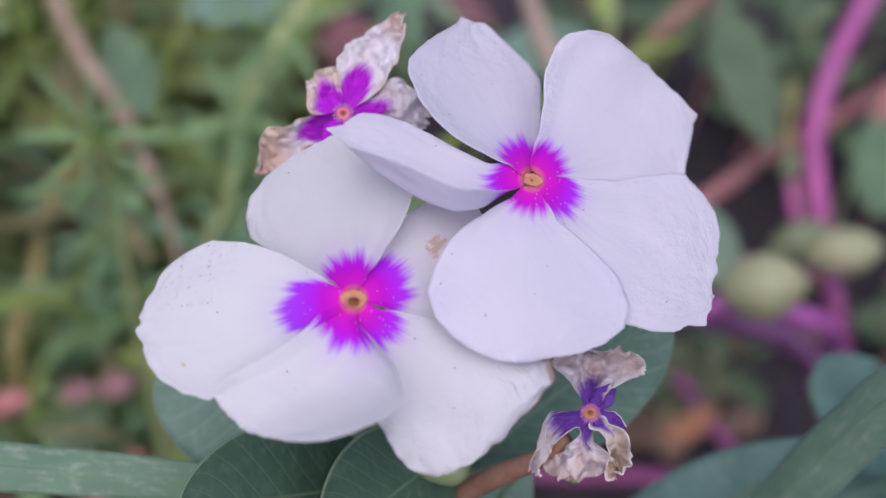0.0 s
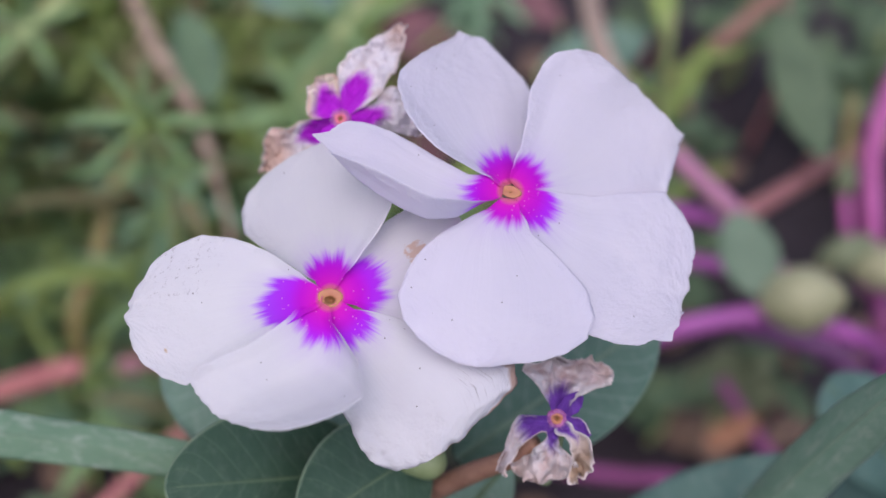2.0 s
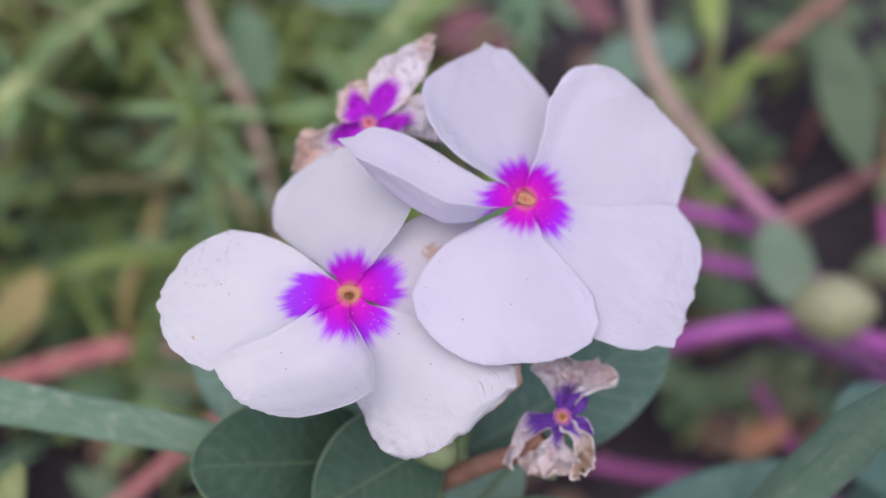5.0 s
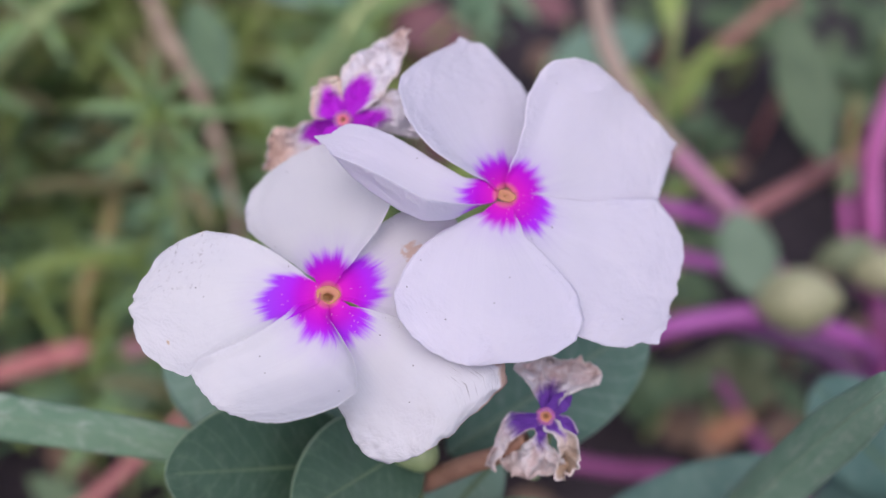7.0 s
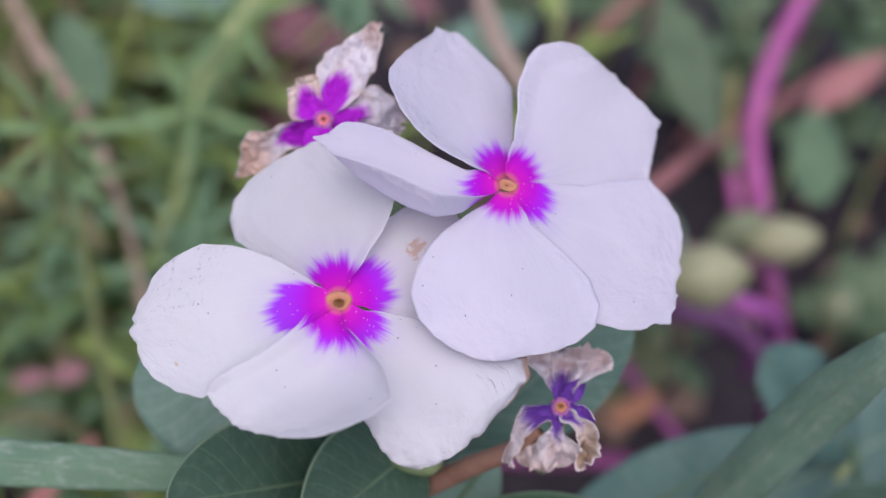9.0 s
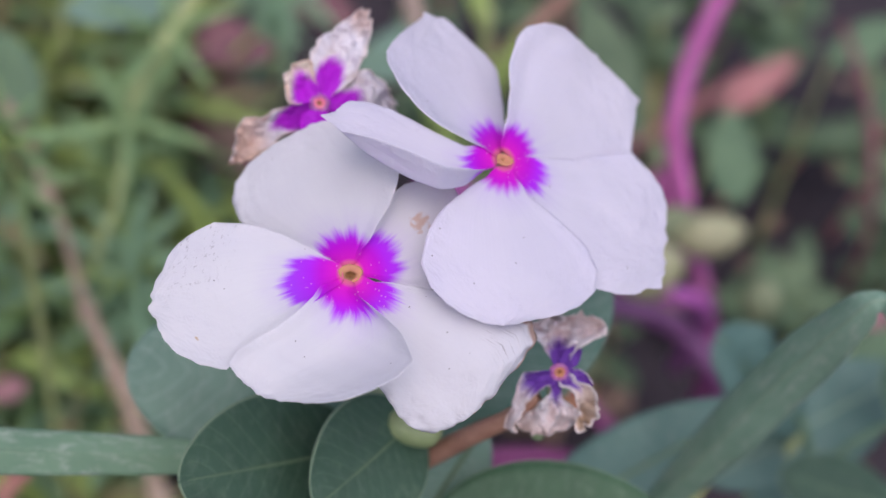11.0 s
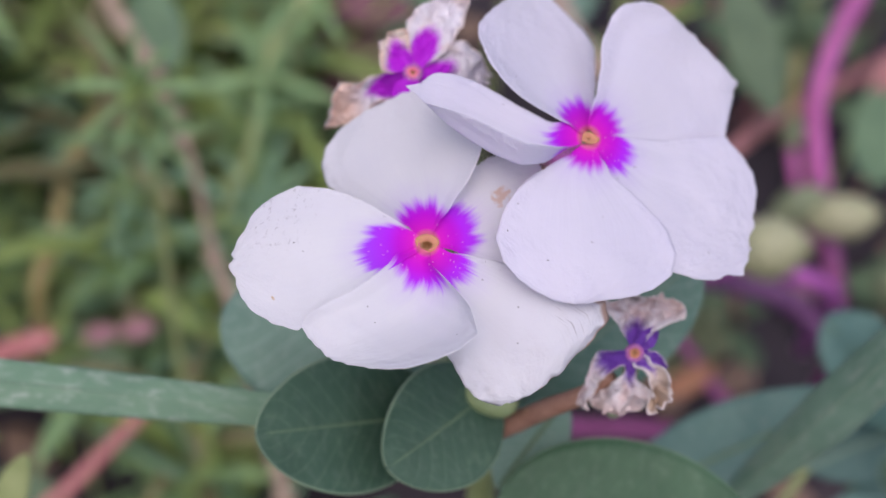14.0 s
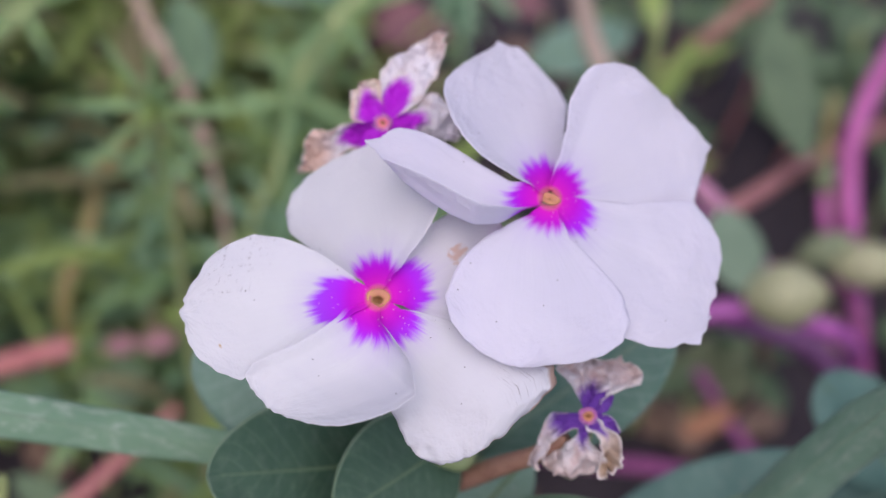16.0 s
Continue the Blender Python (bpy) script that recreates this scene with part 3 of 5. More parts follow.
def petal_mesh(name, mat, length, angle, upper, lower, slope=(0, 0), bend=0.0, cup=0.0, crease_up=None, crease_low=None, curl_up=None, frill=0.022, crumple=0.0, tip=0.0, cusps=(), roll_end=0.0, swell=None, seed=1, rows=60, cols=42, foot=0.17, pleat=0.012, ruffle=0.045, thick=0.00022):
    """A petal that starts at the throat and runs along angle (degrees); upper and lower are its half widths in centimetres on both sides of
    that line. slope: how it leans towards the viewer. bend, cup: its curve along and across. crease: where a margin folds back and how much.
    curl_up: where one margin starts to rise to the viewer, how much, and how far its lip leans in. cusps: small points on the margins (how far
    along, which side, size). roll_end: how far the outer margin turns back. swell: the seed of the waves that all petals of a flower share."""
    end = (upper[-1] + lower[-1]) / 2
    up = np.array((0.06, *upper, end))
    lo = np.array((-0.06, *lower, end))
    up[0], lo[0] = min(0.09, foot), -min(0.09, foot)
    up[1], lo[1] = max(up[1], foot), min(lo[1], -foot)
    mid = (up + lo) / 2
    half = np.maximum((up - lo) / 2, 0.004)
    half[-1] = 0.012
    broad = max(half)
    q = np.linspace(0, 1, rows)
    s = 1 - (1 - q) ** 1.7
    mids = np.interp(s, STATIONS, mid)
    halves = np.sqrt(np.interp(s, STATIONS, half ** 2))
    for _ in range(2):
        mids[1:-1] = (mids[:-2] + 2 * mids[1:-1] + mids[2:]) / 4
    ca, sa = math.cos(radians(angle)), math.sin(radians(angle))
    P, UV = np.zeros((rows, cols, 3)), np.zeros((rows, cols, 2))
    for i in range(rows):
        for j in range(cols):
            v = j / (cols - 1)
            e = 2 * v - 1
            rim, end_rim = abs(e) ** 5 * s[i], s[i] ** 9
            at = (mids[i] + halves[i] * e) / broad
            along = 0.09 + s[i] * (length - 0.09) + length * frill * end_rim * (1.2 * wave(at, 0.3, seed, 2.6) + 0.9 * wave(at, 0.7, seed + 5, 9.0) + 0.25 * wave(at, 0.2, seed + 6, 26.0))
            along += tip * (max(0.0, 1 - abs(at * broad - mids[-1]) / 0.11) ** 1.3) * max(0.0, 1 - (1 - s[i]) / 0.05)
            ew, rise = e, 0.0
            if curl_up:
                k = min(1.0, s[i] * 5) * (1 - s[i] ** 6)
                fold = min(e, curl_up[3]) / curl_up[3] - curl_up[2] * max(0.0, (e - curl_up[3]) / (1 - curl_up[3])) ** 1.4
                ew = e + (fold - e) * k if e > 0 else e
                rise = curl_up[1] * halves[i] * k * max(0.0, e - curl_up[0]) ** 2
            x = mids[i] + halves[i] * ew * (1 + frill * rim * (1.6 * wave(s[i] * 2, e, seed, 3.0) + 1.0 * wave(s[i] * 2, e, seed + 5, 11.0) + 0.6 * wave(s[i] * 2, e, seed + 6, 30.0)))
            qx, qy = along * ca - x * sa, along * sa + x * ca
            for s0, which, size in cusps:
                k = max(0.0, 1 - abs(s[i] - s0) / 0.03) * max(0.0, 1 - (1 - which * e) / 0.12)
                qx, qy = qx * (1 + size * k / max(along, 0.3)), qy * (1 + size * k / max(along, 0.3))
            z = slope[0] * qx + slope[1] * qy + bend * (s[i] ** 2 - 0.6 * s[i]) + cup * (e * e - 0.4) * halves[i] + rise
            for edge, fold_at in ((e, crease_up), (-e, crease_low)):
                if fold_at:
                    z -= fold_at[1] * halves[i] * (max(0.0, edge - fold_at[0] - 0.12 * wave(s[i], 0.1, seed, 2.0)) ** 1.25) * min(1.0, s[i] * 3) * (1 - s[i] ** 8)
            z -= roll_end * max(0.0, max(s[i] - 0.72, (halves[i] * abs(e) + 0.72 * length - broad) / length - 0.72 + 0.0)) ** 1.6 * 8
            z += 0.16 * s[i] * wave(qx, qy, swell or seed + 2, 0.9) + 0.05 * s[i] * wave(qx, qy, seed + 9, 2.4) + pleat * s[i] * (1.2 - s[i]) * math.sin(e * 7 + seed + 2 * wave(qx, qy, seed, 1.0)) + max(ruffle * rim, 0.03 * end_rim) * (wave(qx, qy, seed + 12, 4.5) + 0.5 * wave(qx, qy, seed + 13, 10.0))
            if crumple:
                k = crumple * min(1.0, s[i] * 2.2)
                z += k * (1.3 * wave(qx, qy, seed + 3, 3.0) + 1.1 * abs(wave(qx, qy, seed + 4, 6.0)) + 0.6 * wave(qx, qy, seed + 8, 13.0))
                qx += k * 0.5 * wave(qx, qy, seed + 6, 4.0)
                qy += k * 0.5 * wave(qx, qy, seed + 7, 4.0)
            P[i, j] = (qx / 100, qy / 100, z / 100)
            UV[i, j] = (math.hypot(qx, qy) / 4, v)
    verts, faces, uvs = sheet(P, UV, thick)
    return mesh_of(name, verts, faces, uvs, mat)


def smooth_path(points, steps=8):
    pts = [Vector(p) for p in points]
    pts = [pts[0] * 2 - pts[1]] + pts + [pts[-1] * 2 - pts[-2]]
    out = []
    for a, b, c, d in zip(pts, pts[1:], pts[2:], pts[3:]):
        for k in range(steps):
            t = k / steps
            out.append(0.5 * ((2 * b) + (c - a) * t + (2 * a - 5 * b + 4 * c - d) * t * t + (3 * b - a - 3 * c + d) * t ** 3))
    out.append(pts[-2])
    return out


def tube_data(points, radii, sides=10, steps=8, knobs=0.0, seed=0, start=0):
    """Vertices and faces of a round stem through the points; radii in metres at each point."""
    line = smooth_path(points, steps)
    rr = np.interp(np.linspace(0, len(points) - 1, len(line)), range(len(points)), radii)
    verts, faces, side = [], [], Vector((0.3, 0.2, 0.93))
    for i, c in enumerate(line):
        d = (line[min(i + 1, len(line) - 1)] - line[max(i - 1, 0)]).normalized()
        side = (side - d * side.dot(d)).normalized()
        other = d.cross(side)
        k = 1 + (knobs * (noise.noise(Vector((i * 0.9, seed, 0))) + 0.5 * noise.noise(Vector((i * 0.31, seed, 4))))) if knobs else 1
        for j in range(sides):
            a = 2 * math.pi * j / sides
            verts.append(c + (side * math.cos(a) + other * math.sin(a)) * rr[i] * k)
    for i in range(len(line) - 1):
        for j in range(sides):
            b = (j + 1) % sides
            faces.append((start + i * sides + j, start + i * sides + b, start + (i + 1) * sides + b, start + (i + 1) * sides + j))
    faces.append(tuple(start + j for j in reversed(range(sides))))
    faces.append(tuple(start + (len(line) - 1) * sides + j for j in range(sides)))
    return verts, faces


def tube(name, mat, points, radii, **kw):
    v, f = tube_data(points, radii, **kw)
    return mesh_of(name, v, f, None, mat)


def leaf_grid(base, tip, face, width, peak=0.5, blunt=0.7, droop=0.0, cup=0.0, fold=0.0, wavy=0.0, seed=1, rows=26, cols=13):
    """Points of a leaf from base to tip (world), its upper side turned to face. width: half of it; peak: where it is widest; droop: sag of
    the middle line; cup, fold: how the halves rise."""
    base, tip = Vector(base), Vector(tip)
    axis = tip - base
    L = axis.length
    axis.normalize()
    up = Vector(face)
    up = (up - axis * up.dot(axis)).normalized()
    side = up.cross(axis)
    P, UV = np.zeros((rows, cols, 3)), np.zeros((rows, cols, 2))
    for i in range(rows):
        q = i / (rows - 1)
        s = 0.5 - 0.5 * math.cos(math.pi * q)
        t = s ** (math.log(0.5) / math.log(peak))
        w = width * max(math.sin(math.pi * min(max(t, 0.0), 1.0)), 0.0) ** blunt + 0.00015
        for j in range(cols):
            e = 2 * j / (cols - 1) - 1
            h = droop * 4 * s * (1 - s) + cup * w * e * e + fold * w * abs(e) + wavy * w * wave(s * 3, e, seed, 1.6)
            p = base + axis * (L * s) + side * (w * e * (1 + wavy * 0.5 * wave(s * 5, e, seed + 3, 2.0))) + up * h
            P[i, j], UV[i, j] = p, (s, j / (cols - 1))
    return P, UV


def leaf_mesh(name, mat, base, tip, face, width, thick=0.0004, **kw):
    P, UV = leaf_grid(base, tip, face, width, **kw)
    v, f, uv = sheet(P, UV, thick)
    return mesh_of(name, v, f, uv, mat), P


def add_leaf(owner, home, mat, base, tip, face, width, rib=0.0006, label="", rib_mat=None, name="leaf", **kw):
    """A leaf with its midrib as a part of the plant owner, which stands at home."""
    me, P = leaf_mesh(name, mat, base, tip, face, width, **kw)
    ob = part(name, me, mat, owner, label, back(home))
    if rib:
        mid = P[:, P.shape[1] // 2]
        up = Vector(face).normalized()
        pts = [Vector(mid[i]) + up * rib * 0.25 for i in range(0, len(mid) - 1, 4)]
        rad = [rib * (1.1 - 0.9 * k / len(pts)) for k in range(len(pts))]
        part("midrib", tube("midrib", rib_mat or M_rib, pts, rad, sides=6, steps=3), None, ob)
    return ob


def blob(name, mat, centre, along, radius, length, sides=18, rings=14, point=1.0, seed=0, full=0.62):
    """A pod or bud: a spindle of that length about centre, its axis along the given way."""
    centre, along = Vector(centre), Vector(along).normalized()
    side = along.orthogonal().normalized()
    other = along.cross(side)
    verts, faces = [], []
    for i in range(rings + 1):
        s = i / rings
        r = radius * max(math.sin(math.pi * s), 0.02) ** (full if s < 0.5 else full * point)
        for j in range(sides):
            a = 2 * math.pi * j / sides
            k = r * (1 + 0.06 * noise.noise(Vector((math.cos(a), math.sin(a), s * 3 + seed))))
            verts.append(centre + along * (s - 0.5) * length + (side * math.cos(a) + other * math.sin(a)) * k)
    for i in range(rings):
        for j in range(sides):
            b = (j + 1) % sides
            faces.append((i * sides + j, i * sides + b, (i + 1) * sides + b, (i + 1) * sides + j))
    faces.append(tuple(reversed(range(sides))))
    faces.append(tuple(rings * sides + j for j in range(sides)))
    return mesh_of(name, verts, faces, None, mat)


def lathe_tilted(name, mat, profile, slope, sides=36, squash=0.75, turn=0.0, shift=0.0):
    """A ring or funnel about the throat: profile of (radius, height) in centimetres, leaning as the flower leans. turn: degrees by which
    its long axis is turned; shift: how far its inner rings sit below its middle."""
    verts, faces = [], []
    outer = max(r for r, h in profile)
    ct, st = math.cos(radians(turn)), math.sin(radians(turn))
    for r, h in profile:
        for j in range(sides):
            a = 2 * math.pi * j / sides
            wob = 1 + 0.03 * math.sin(5 * a + 0.7) + 0.03 * math.sin(3 * a)
            x, y = r * math.cos(a) * wob, r * math.sin(a) * squash * wob
            x, y = x * ct - y * st, x * st + y * ct - shift * (1 - r / outer)
            verts.append((x / 100, y / 100, (h + slope[0] * x + slope[1] * y) / 100))
    for i in range(len(profile) - 1):
        for j in range(sides):
            b = (j + 1) % sides
            faces.append((i * sides + j, i * sides + b, (i + 1) * sides + b, (i + 1) * sides + j))
    return mesh_of(name, verts, faces, None, mat)


def flower(owner, home, centre, slope, petals, throat, label, squash=0.75, hole=0.38, turn=0.0):
    """A flower of the plant: the tube that carries it, its petals and its throat."""
    m = Matrix.Translation(V(*centre)) @ TURN
    tube_me = tube("flower", M_tube, [(0, -0.0006, -0.0018), (0.0, -0.003, -0.008), (0.0, -0.006, -0.015), (0.0, -0.009, -0.0225)], [0.0013, 0.0010, 0.0013, 0.0011])
    fl = part("flower", tube_me, None, owner, label, back(home) @ m)
    for args, kw in petals:
        part("petal", petal_mesh("petal", *args, swell=int(centre[2] * 10), rows=84, cols=60, thick=0.00007, **kw), None, fl)
    r = throat
    drop = 0.05 if hole > 0.2 else 0.01
    part("throat", lathe_tilted("throat", M_throat, [(r * hole, -0.050), (r * (hole + 0.10), -0.022), (r * 0.72, -0.004), (r * 0.92, 0.006), (r * 1.02, 0.004), (r * 1.10, -0.02)], slope, squash=squash, turn=turn, shift=drop), None, fl, "orange ring round the throat")
    part("throat_funnel", lathe_tilted("throat_funnel", M_throat_deep if hole > 0.2 else M_throat_olive, [(r * (hole + 0.06), -0.012), (r * hole * 0.9, -0.05), (r * hole * 0.5, -0.09), (0.004, -0.11)], slope, squash=squash * 0.85, turn=turn), None, fl, "dark inside of the throat", Matrix.Translation((0, -drop * 0.0055, 0)))
    return fl


# ---- ground ----
def soil():
    n = 150
    k = np.linspace(-1, 1, n)
    g = np.sinh(k * 5.2) / math.sinh(5.2) * 60
    verts, faces = [], []
    for i in range(n):
        for j in range(n):
            x, y = g[i] + 0.05, g[j] + 0.3
            near = math.exp(-((x - 0.05) ** 2 + (y - 0.3) ** 2) / 0.8)
            z = near * (0.010 * noise.noise(Vector((x * 14, y * 14, 0))) + 0.006 * noise.noise(Vector((x * 45, y * 45, 3)))) - 0.004
            verts.append((x, y, z))
    for i in range(n - 1):
        for j in range(n - 1):
            faces.append((i * n + j, (i + 1) * n + j, (i + 1) * n + j + 1, i * n + j + 1))
    tagged(new("ground", mesh_of("ground", verts, faces, None, M_soil)), "dark moist garden soil under the plants", "ground", kind="structure")


soil()

# ---- the periwinkle with its flowers ----
HOME = ground_under(V(0.2, -2.5, 21.0))
plant = thing("periwinkle_plant", HOME, "periwinkle with two white flowers, purple eyes and wilted blooms", "plant")
crown = V(-0.05, -3.05, 19.2)
part("stem", tube("stem", M_stalk, [HOME - Vector((0, 0, 0.01)), HOME + Vector((0.004, -0.003, 0.09)), (HOME + crown) / 2 + Vector((0.003, 0.0, 0.05)), crown], [0.0036, 0.0031, 0.0028, 0.0022]), None, plant, "slender green stem", back(HOME))

flower(plant, HOME, (1.07, 0.84, 16.45), (-0.10, -0.45), [
    ((M_petal_top, 2.22, 114, (0.17, 0.41, 0.66, 0.80, 0.85, 0.84, 0.76, 0.46, 0.10), (-0.20, -0.38, -0.57, -0.74, -0.70, -0.58, -0.47, -0.40, -0.35)), dict(slope=(-0.80, -0.93), bend=0.05, cup=0.08, seed=3, tip=0.10)),
    ((M_petal_wide, 2.19, 49, (0.20, 0.30, 0.50, 0.75, 0.86, 0.83, 0.70, 0.46, 0.06), (-0.34, -0.70, -1.07, -1.37, -1.47, -1.34, -1.21, -1.08, -0.86)), dict(slope=(-0.57, -0.18), bend=0.05, cup=0.04, seed=7, cusps=[(0.955, -1, 0.09)])),
    ((M_petal_right, 2.62, -27, (0.20, 0.32, 0.50, 0.80, 1.03, 0.90, 0.73, 0.47, 0.15), (-0.14, -0.41, -0.66, -0.87, -1.05, -0.98, -0.87, -0.71, -0.58)), dict(slope=(-0.45, -0.54), bend=-0.06, cup=0.03, crease_low=(0.75, 0.4), seed=11, cusps=[(0.982, -1, 0.10)])),
    ((M_petal_front, 2.12, -94, (0.10, 0.32, 0.76, 1.10, 1.22, 1.16, 0.91, 0.50, 0.18), (-0.24, -0.60, -0.93, -1.09, -1.15, -1.04, -0.83, -0.58, -0.40)), dict(slope=(-0.29, -0.54), bend=-0.05, cup=-0.04, seed=15, frill=0.012, roll_end=0.10)),
    ((M_petal_folded, 2.37, 172, (0.24, 0.44, 0.54, 0.47, 0.35, 0.23, 0.10, -0.03, -0.13), (-0.06, -0.10, -0.21, -0.33, -0.44, -0.49, -0.47, -0.35, -0.25)), dict(slope=(-0.42, -0.50), bend=0.05, curl_up=(-0.10, 1.45, 0.75, 0.52), seed=19, tip=0.08)),
], 0.130, "white flower with a lilac tint and purple eye", 0.55, 0.06, -14)
flower(plant, HOME, (-1.03, -0.58, 15.69), (0.0, -0.42), [
    ((M_petal_lower, 2.01, 106, (0.17, 0.45, 0.82, 1.12, 1.13, 1.02, 0.76, 0.43, 0.12), (-0.24, -0.52, -0.83, -1.02, -1.00, -0.90, -0.74, -0.52, -0.36)), dict(slope=(0.58, -0.62), bend=0.1, cup=0.05, crease_up=(0.68, 0.35), seed=23)),
    ((M_petal_patch, 1.85, 30, (0.20, 0.30, 0.45, 0.56, 0.58, 0.52, 0.43, 0.31, 0.18), (-0.22, -0.48, -0.70, -0.80, -0.80, -0.70, -0.56, -0.39, -0.20)), dict(slope=(-0.30, -0.50), seed=27)),
    ((M_petal_worn, 2.26, -58, (0.19, 0.51, 0.83, 1.11, 1.40, 1.58, 1.50, 1.04, 0.56), (-0.18, -0.32, -0.42, -0.48, -0.50, -0.50, -0.42, -0.28, -0.02)), dict(slope=(0.0, -0.26), bend=-0.10, cup=-0.16, crease_up=(0.70, 0.5), seed=31, frill=0.026, ruffle=0.11, pleat=0.03)),
    ((M_petal_bottom, 1.74, -115, (0.14, 0.78, 1.00, 0.87, 0.64, 0.40, 0.14, -0.10, -0.32), (-0.20, -0.30, -0.42, -0.56, -0.76, -0.92, -0.94, -0.78, -0.60)), dict(slope=(0.06, -0.66), bend=0.55, cup=0.28, curl_up=(-0.10, 0.65, 0.0, 0.98), roll_end=0.32, seed=35, frill=0.014, ruffle=0.012)),
    ((M_petal_spot, 2.43, -176, (0.18, 0.33, 0.56, 0.77, 0.97, 0.90, 0.75, 0.55, 0.38), (-0.22, -0.42, -0.62, -0.75, -0.80, -0.67, -0.50, -0.23, 0.0)), dict(slope=(0.0, -0.56), bend=0.10, cup=0.16, seed=39, frill=0.020, tip=0.05)),
], 0.140, "white flower with a purple eye and worn petals", 0.75, 0.42)


def wilted(owner, home, centre, ring, slope, petals, throat, label):
    m = Matrix.Translation(V(*centre)) @ TURN
    tube_me = tube("wilted_flower", M_tube, [(0, -0.0004, -0.001), (0.0, -0.005, -0.006), (-0.001, -0.010, -0.012)], [0.0013, 0.0009, 0.0010])
    fl = part("wilted_flower", tube_me, None, owner, label, back(home) @ m)
    rows, cols = 52, 38
    for k, (tissue, length, angle, up, lo, rims, kw) in enumerate(petals):
        me = petal_mesh("wilted_petal", tissue, length, angle, up, lo, frill=0.10, seed=50 + 9 * k + int(centre[2]), rows=rows, cols=cols, foot=0.12, thick=0.00014, **kw)
        part("wilted_petal", me, None, fl)
        for edge, thin, thick in rims:
            rim = [me.vertices[i * cols + (cols - 1 if edge > 0 else 0)].co.copy() for i in range(4, rows - 2, 2)]
            fat = [0.000075 * (thin + (thick - thin) * (j / len(rim)) ** 1.5) for j in range(len(rim))]
            for j, p in enumerate(rim):
                p += Vector((noise.noise(Vector((j * 0.7, k, 1))), noise.noise(Vector((j * 0.7, k, 5))), 0.6 * noise.noise(Vector((j * 0.9, k, 9))) + 0.5)) * fat[j] * 0.9
            part("curled_rim", tube("curled_rim", M_rim_paper, rim, fat, sides=8, steps=3, knobs=0.5, seed=k), None, fl, "pale curled petal margin")
    r = throat
    part("throat", lathe_tilted("throat", ring, [(r * 0.35, -0.03), (r * 0.55, 0.008), (r * 0.85, 0.026), (r * 1.08, 0.018), (r * 1.2, -0.02)], slope, squash=0.92), None, fl, "orange ring round the throat")
    part("throat_fringe", lathe_tilted("throat_fringe", M_fringe, [(r * 1.0, 0.012), (r * 1.3, 0.026), (r * 1.6, 0.012), (r * 1.8, -0.03)], slope, squash=0.95), None, fl, "pink fringe round the throat")
    part("throat_funnel", lathe_tilted("throat_funnel", M_throat_deep, [(r * 0.50, -0.004), (r * 0.30, -0.03), (0.003, -0.06)], slope, squash=0.95), None, fl, "dark inside of the throat")
    for j in range(22):
        a = j * 2 * math.pi / 22 + 0.1 * math.sin(j * 5.0)
        foot, tip = r * 1.15 / 100, r * (1.75 + 0.45 * noise.noise(Vector((j * 1.3, throat * 50, 2)))) / 100
        tilt = 0.0006 * (1 + noise.noise(Vector((j * 0.9, 3, 1))))
        part("throat_hair", tube("throat_hair", M_fringe_pale, [(math.cos(a) * foot, math.sin(a) * foot, 0.0004), (math.cos(a) * tip, math.sin(a) * tip, 0.0003 + tilt)], [0.00006, 0.00003], sides=5, steps=2), None, fl)


wilted(plant, HOME, (-1.28, 1.74, 17.5), M_throat_pink, (0.05, -0.25), [
    (M_wilt_white, 1.55, 62, (0.16, 0.32, 0.46, 0.44, 0.32, 0.24, 0.15, 0.09, 0.05), (-0.12, -0.22, -0.29, -0.28, -0.25, -0.22, -0.16, -0.10, -0.05), [(-1, 0.5, 2.0)], dict(slope=(-0.1, -0.45), cup=0.30, crumple=0.15)),
    (M_wilt_cream, 0.64, 133, (0.16, 0.25, 0.30, 0.27, 0.22, 0.17, 0.12, 0.07, 0.03), (-0.12, -0.16, -0.20, -0.26, -0.30, -0.30, -0.26, -0.18, -0.10), [(1, 0.5, 2.0)], dict(slope=(0.0, -0.2), cup=0.3, crumple=0.08)),
    (M_wilt_peach, 1.45, 211, (0.14, 0.16, 0.13, 0.09, 0.10, 0.13, 0.11, 0.08, 0.05), (-0.14, -0.22, -0.28, -0.30, -0.40, -0.33, -0.20, -0.10, -0.05), [(-1, 0.5, 2.4)], dict(slope=(0.5, 0.4), cup=0.4, crumple=0.12)),
    (M_wilt_side, 1.09, 0, (0.14, 0.20, 0.28, 0.46, 0.47, 0.36, 0.24, 0.14, 0.08), (-0.12, -0.12, -0.10, -0.11, -0.14, -0.17, -0.18, -0.15, -0.08), [(1, 0.5, 1.8)], dict(slope=(-0.4, 0.0), cup=-0.3, crumple=0.12)),
    (M_wilt_foot, 0.62, 262, (0.14, 0.22, 0.25, 0.24, 0.22, 0.18, 0.13, 0.09, 0.05), (-0.14, -0.22, -0.25, -0.24, -0.22, -0.18, -0.13, -0.09, -0.05), [], dict(slope=(0.0, -0.3), crumple=0.05)),
], 0.078, "wilted flower with brown papery petals and magenta eye")
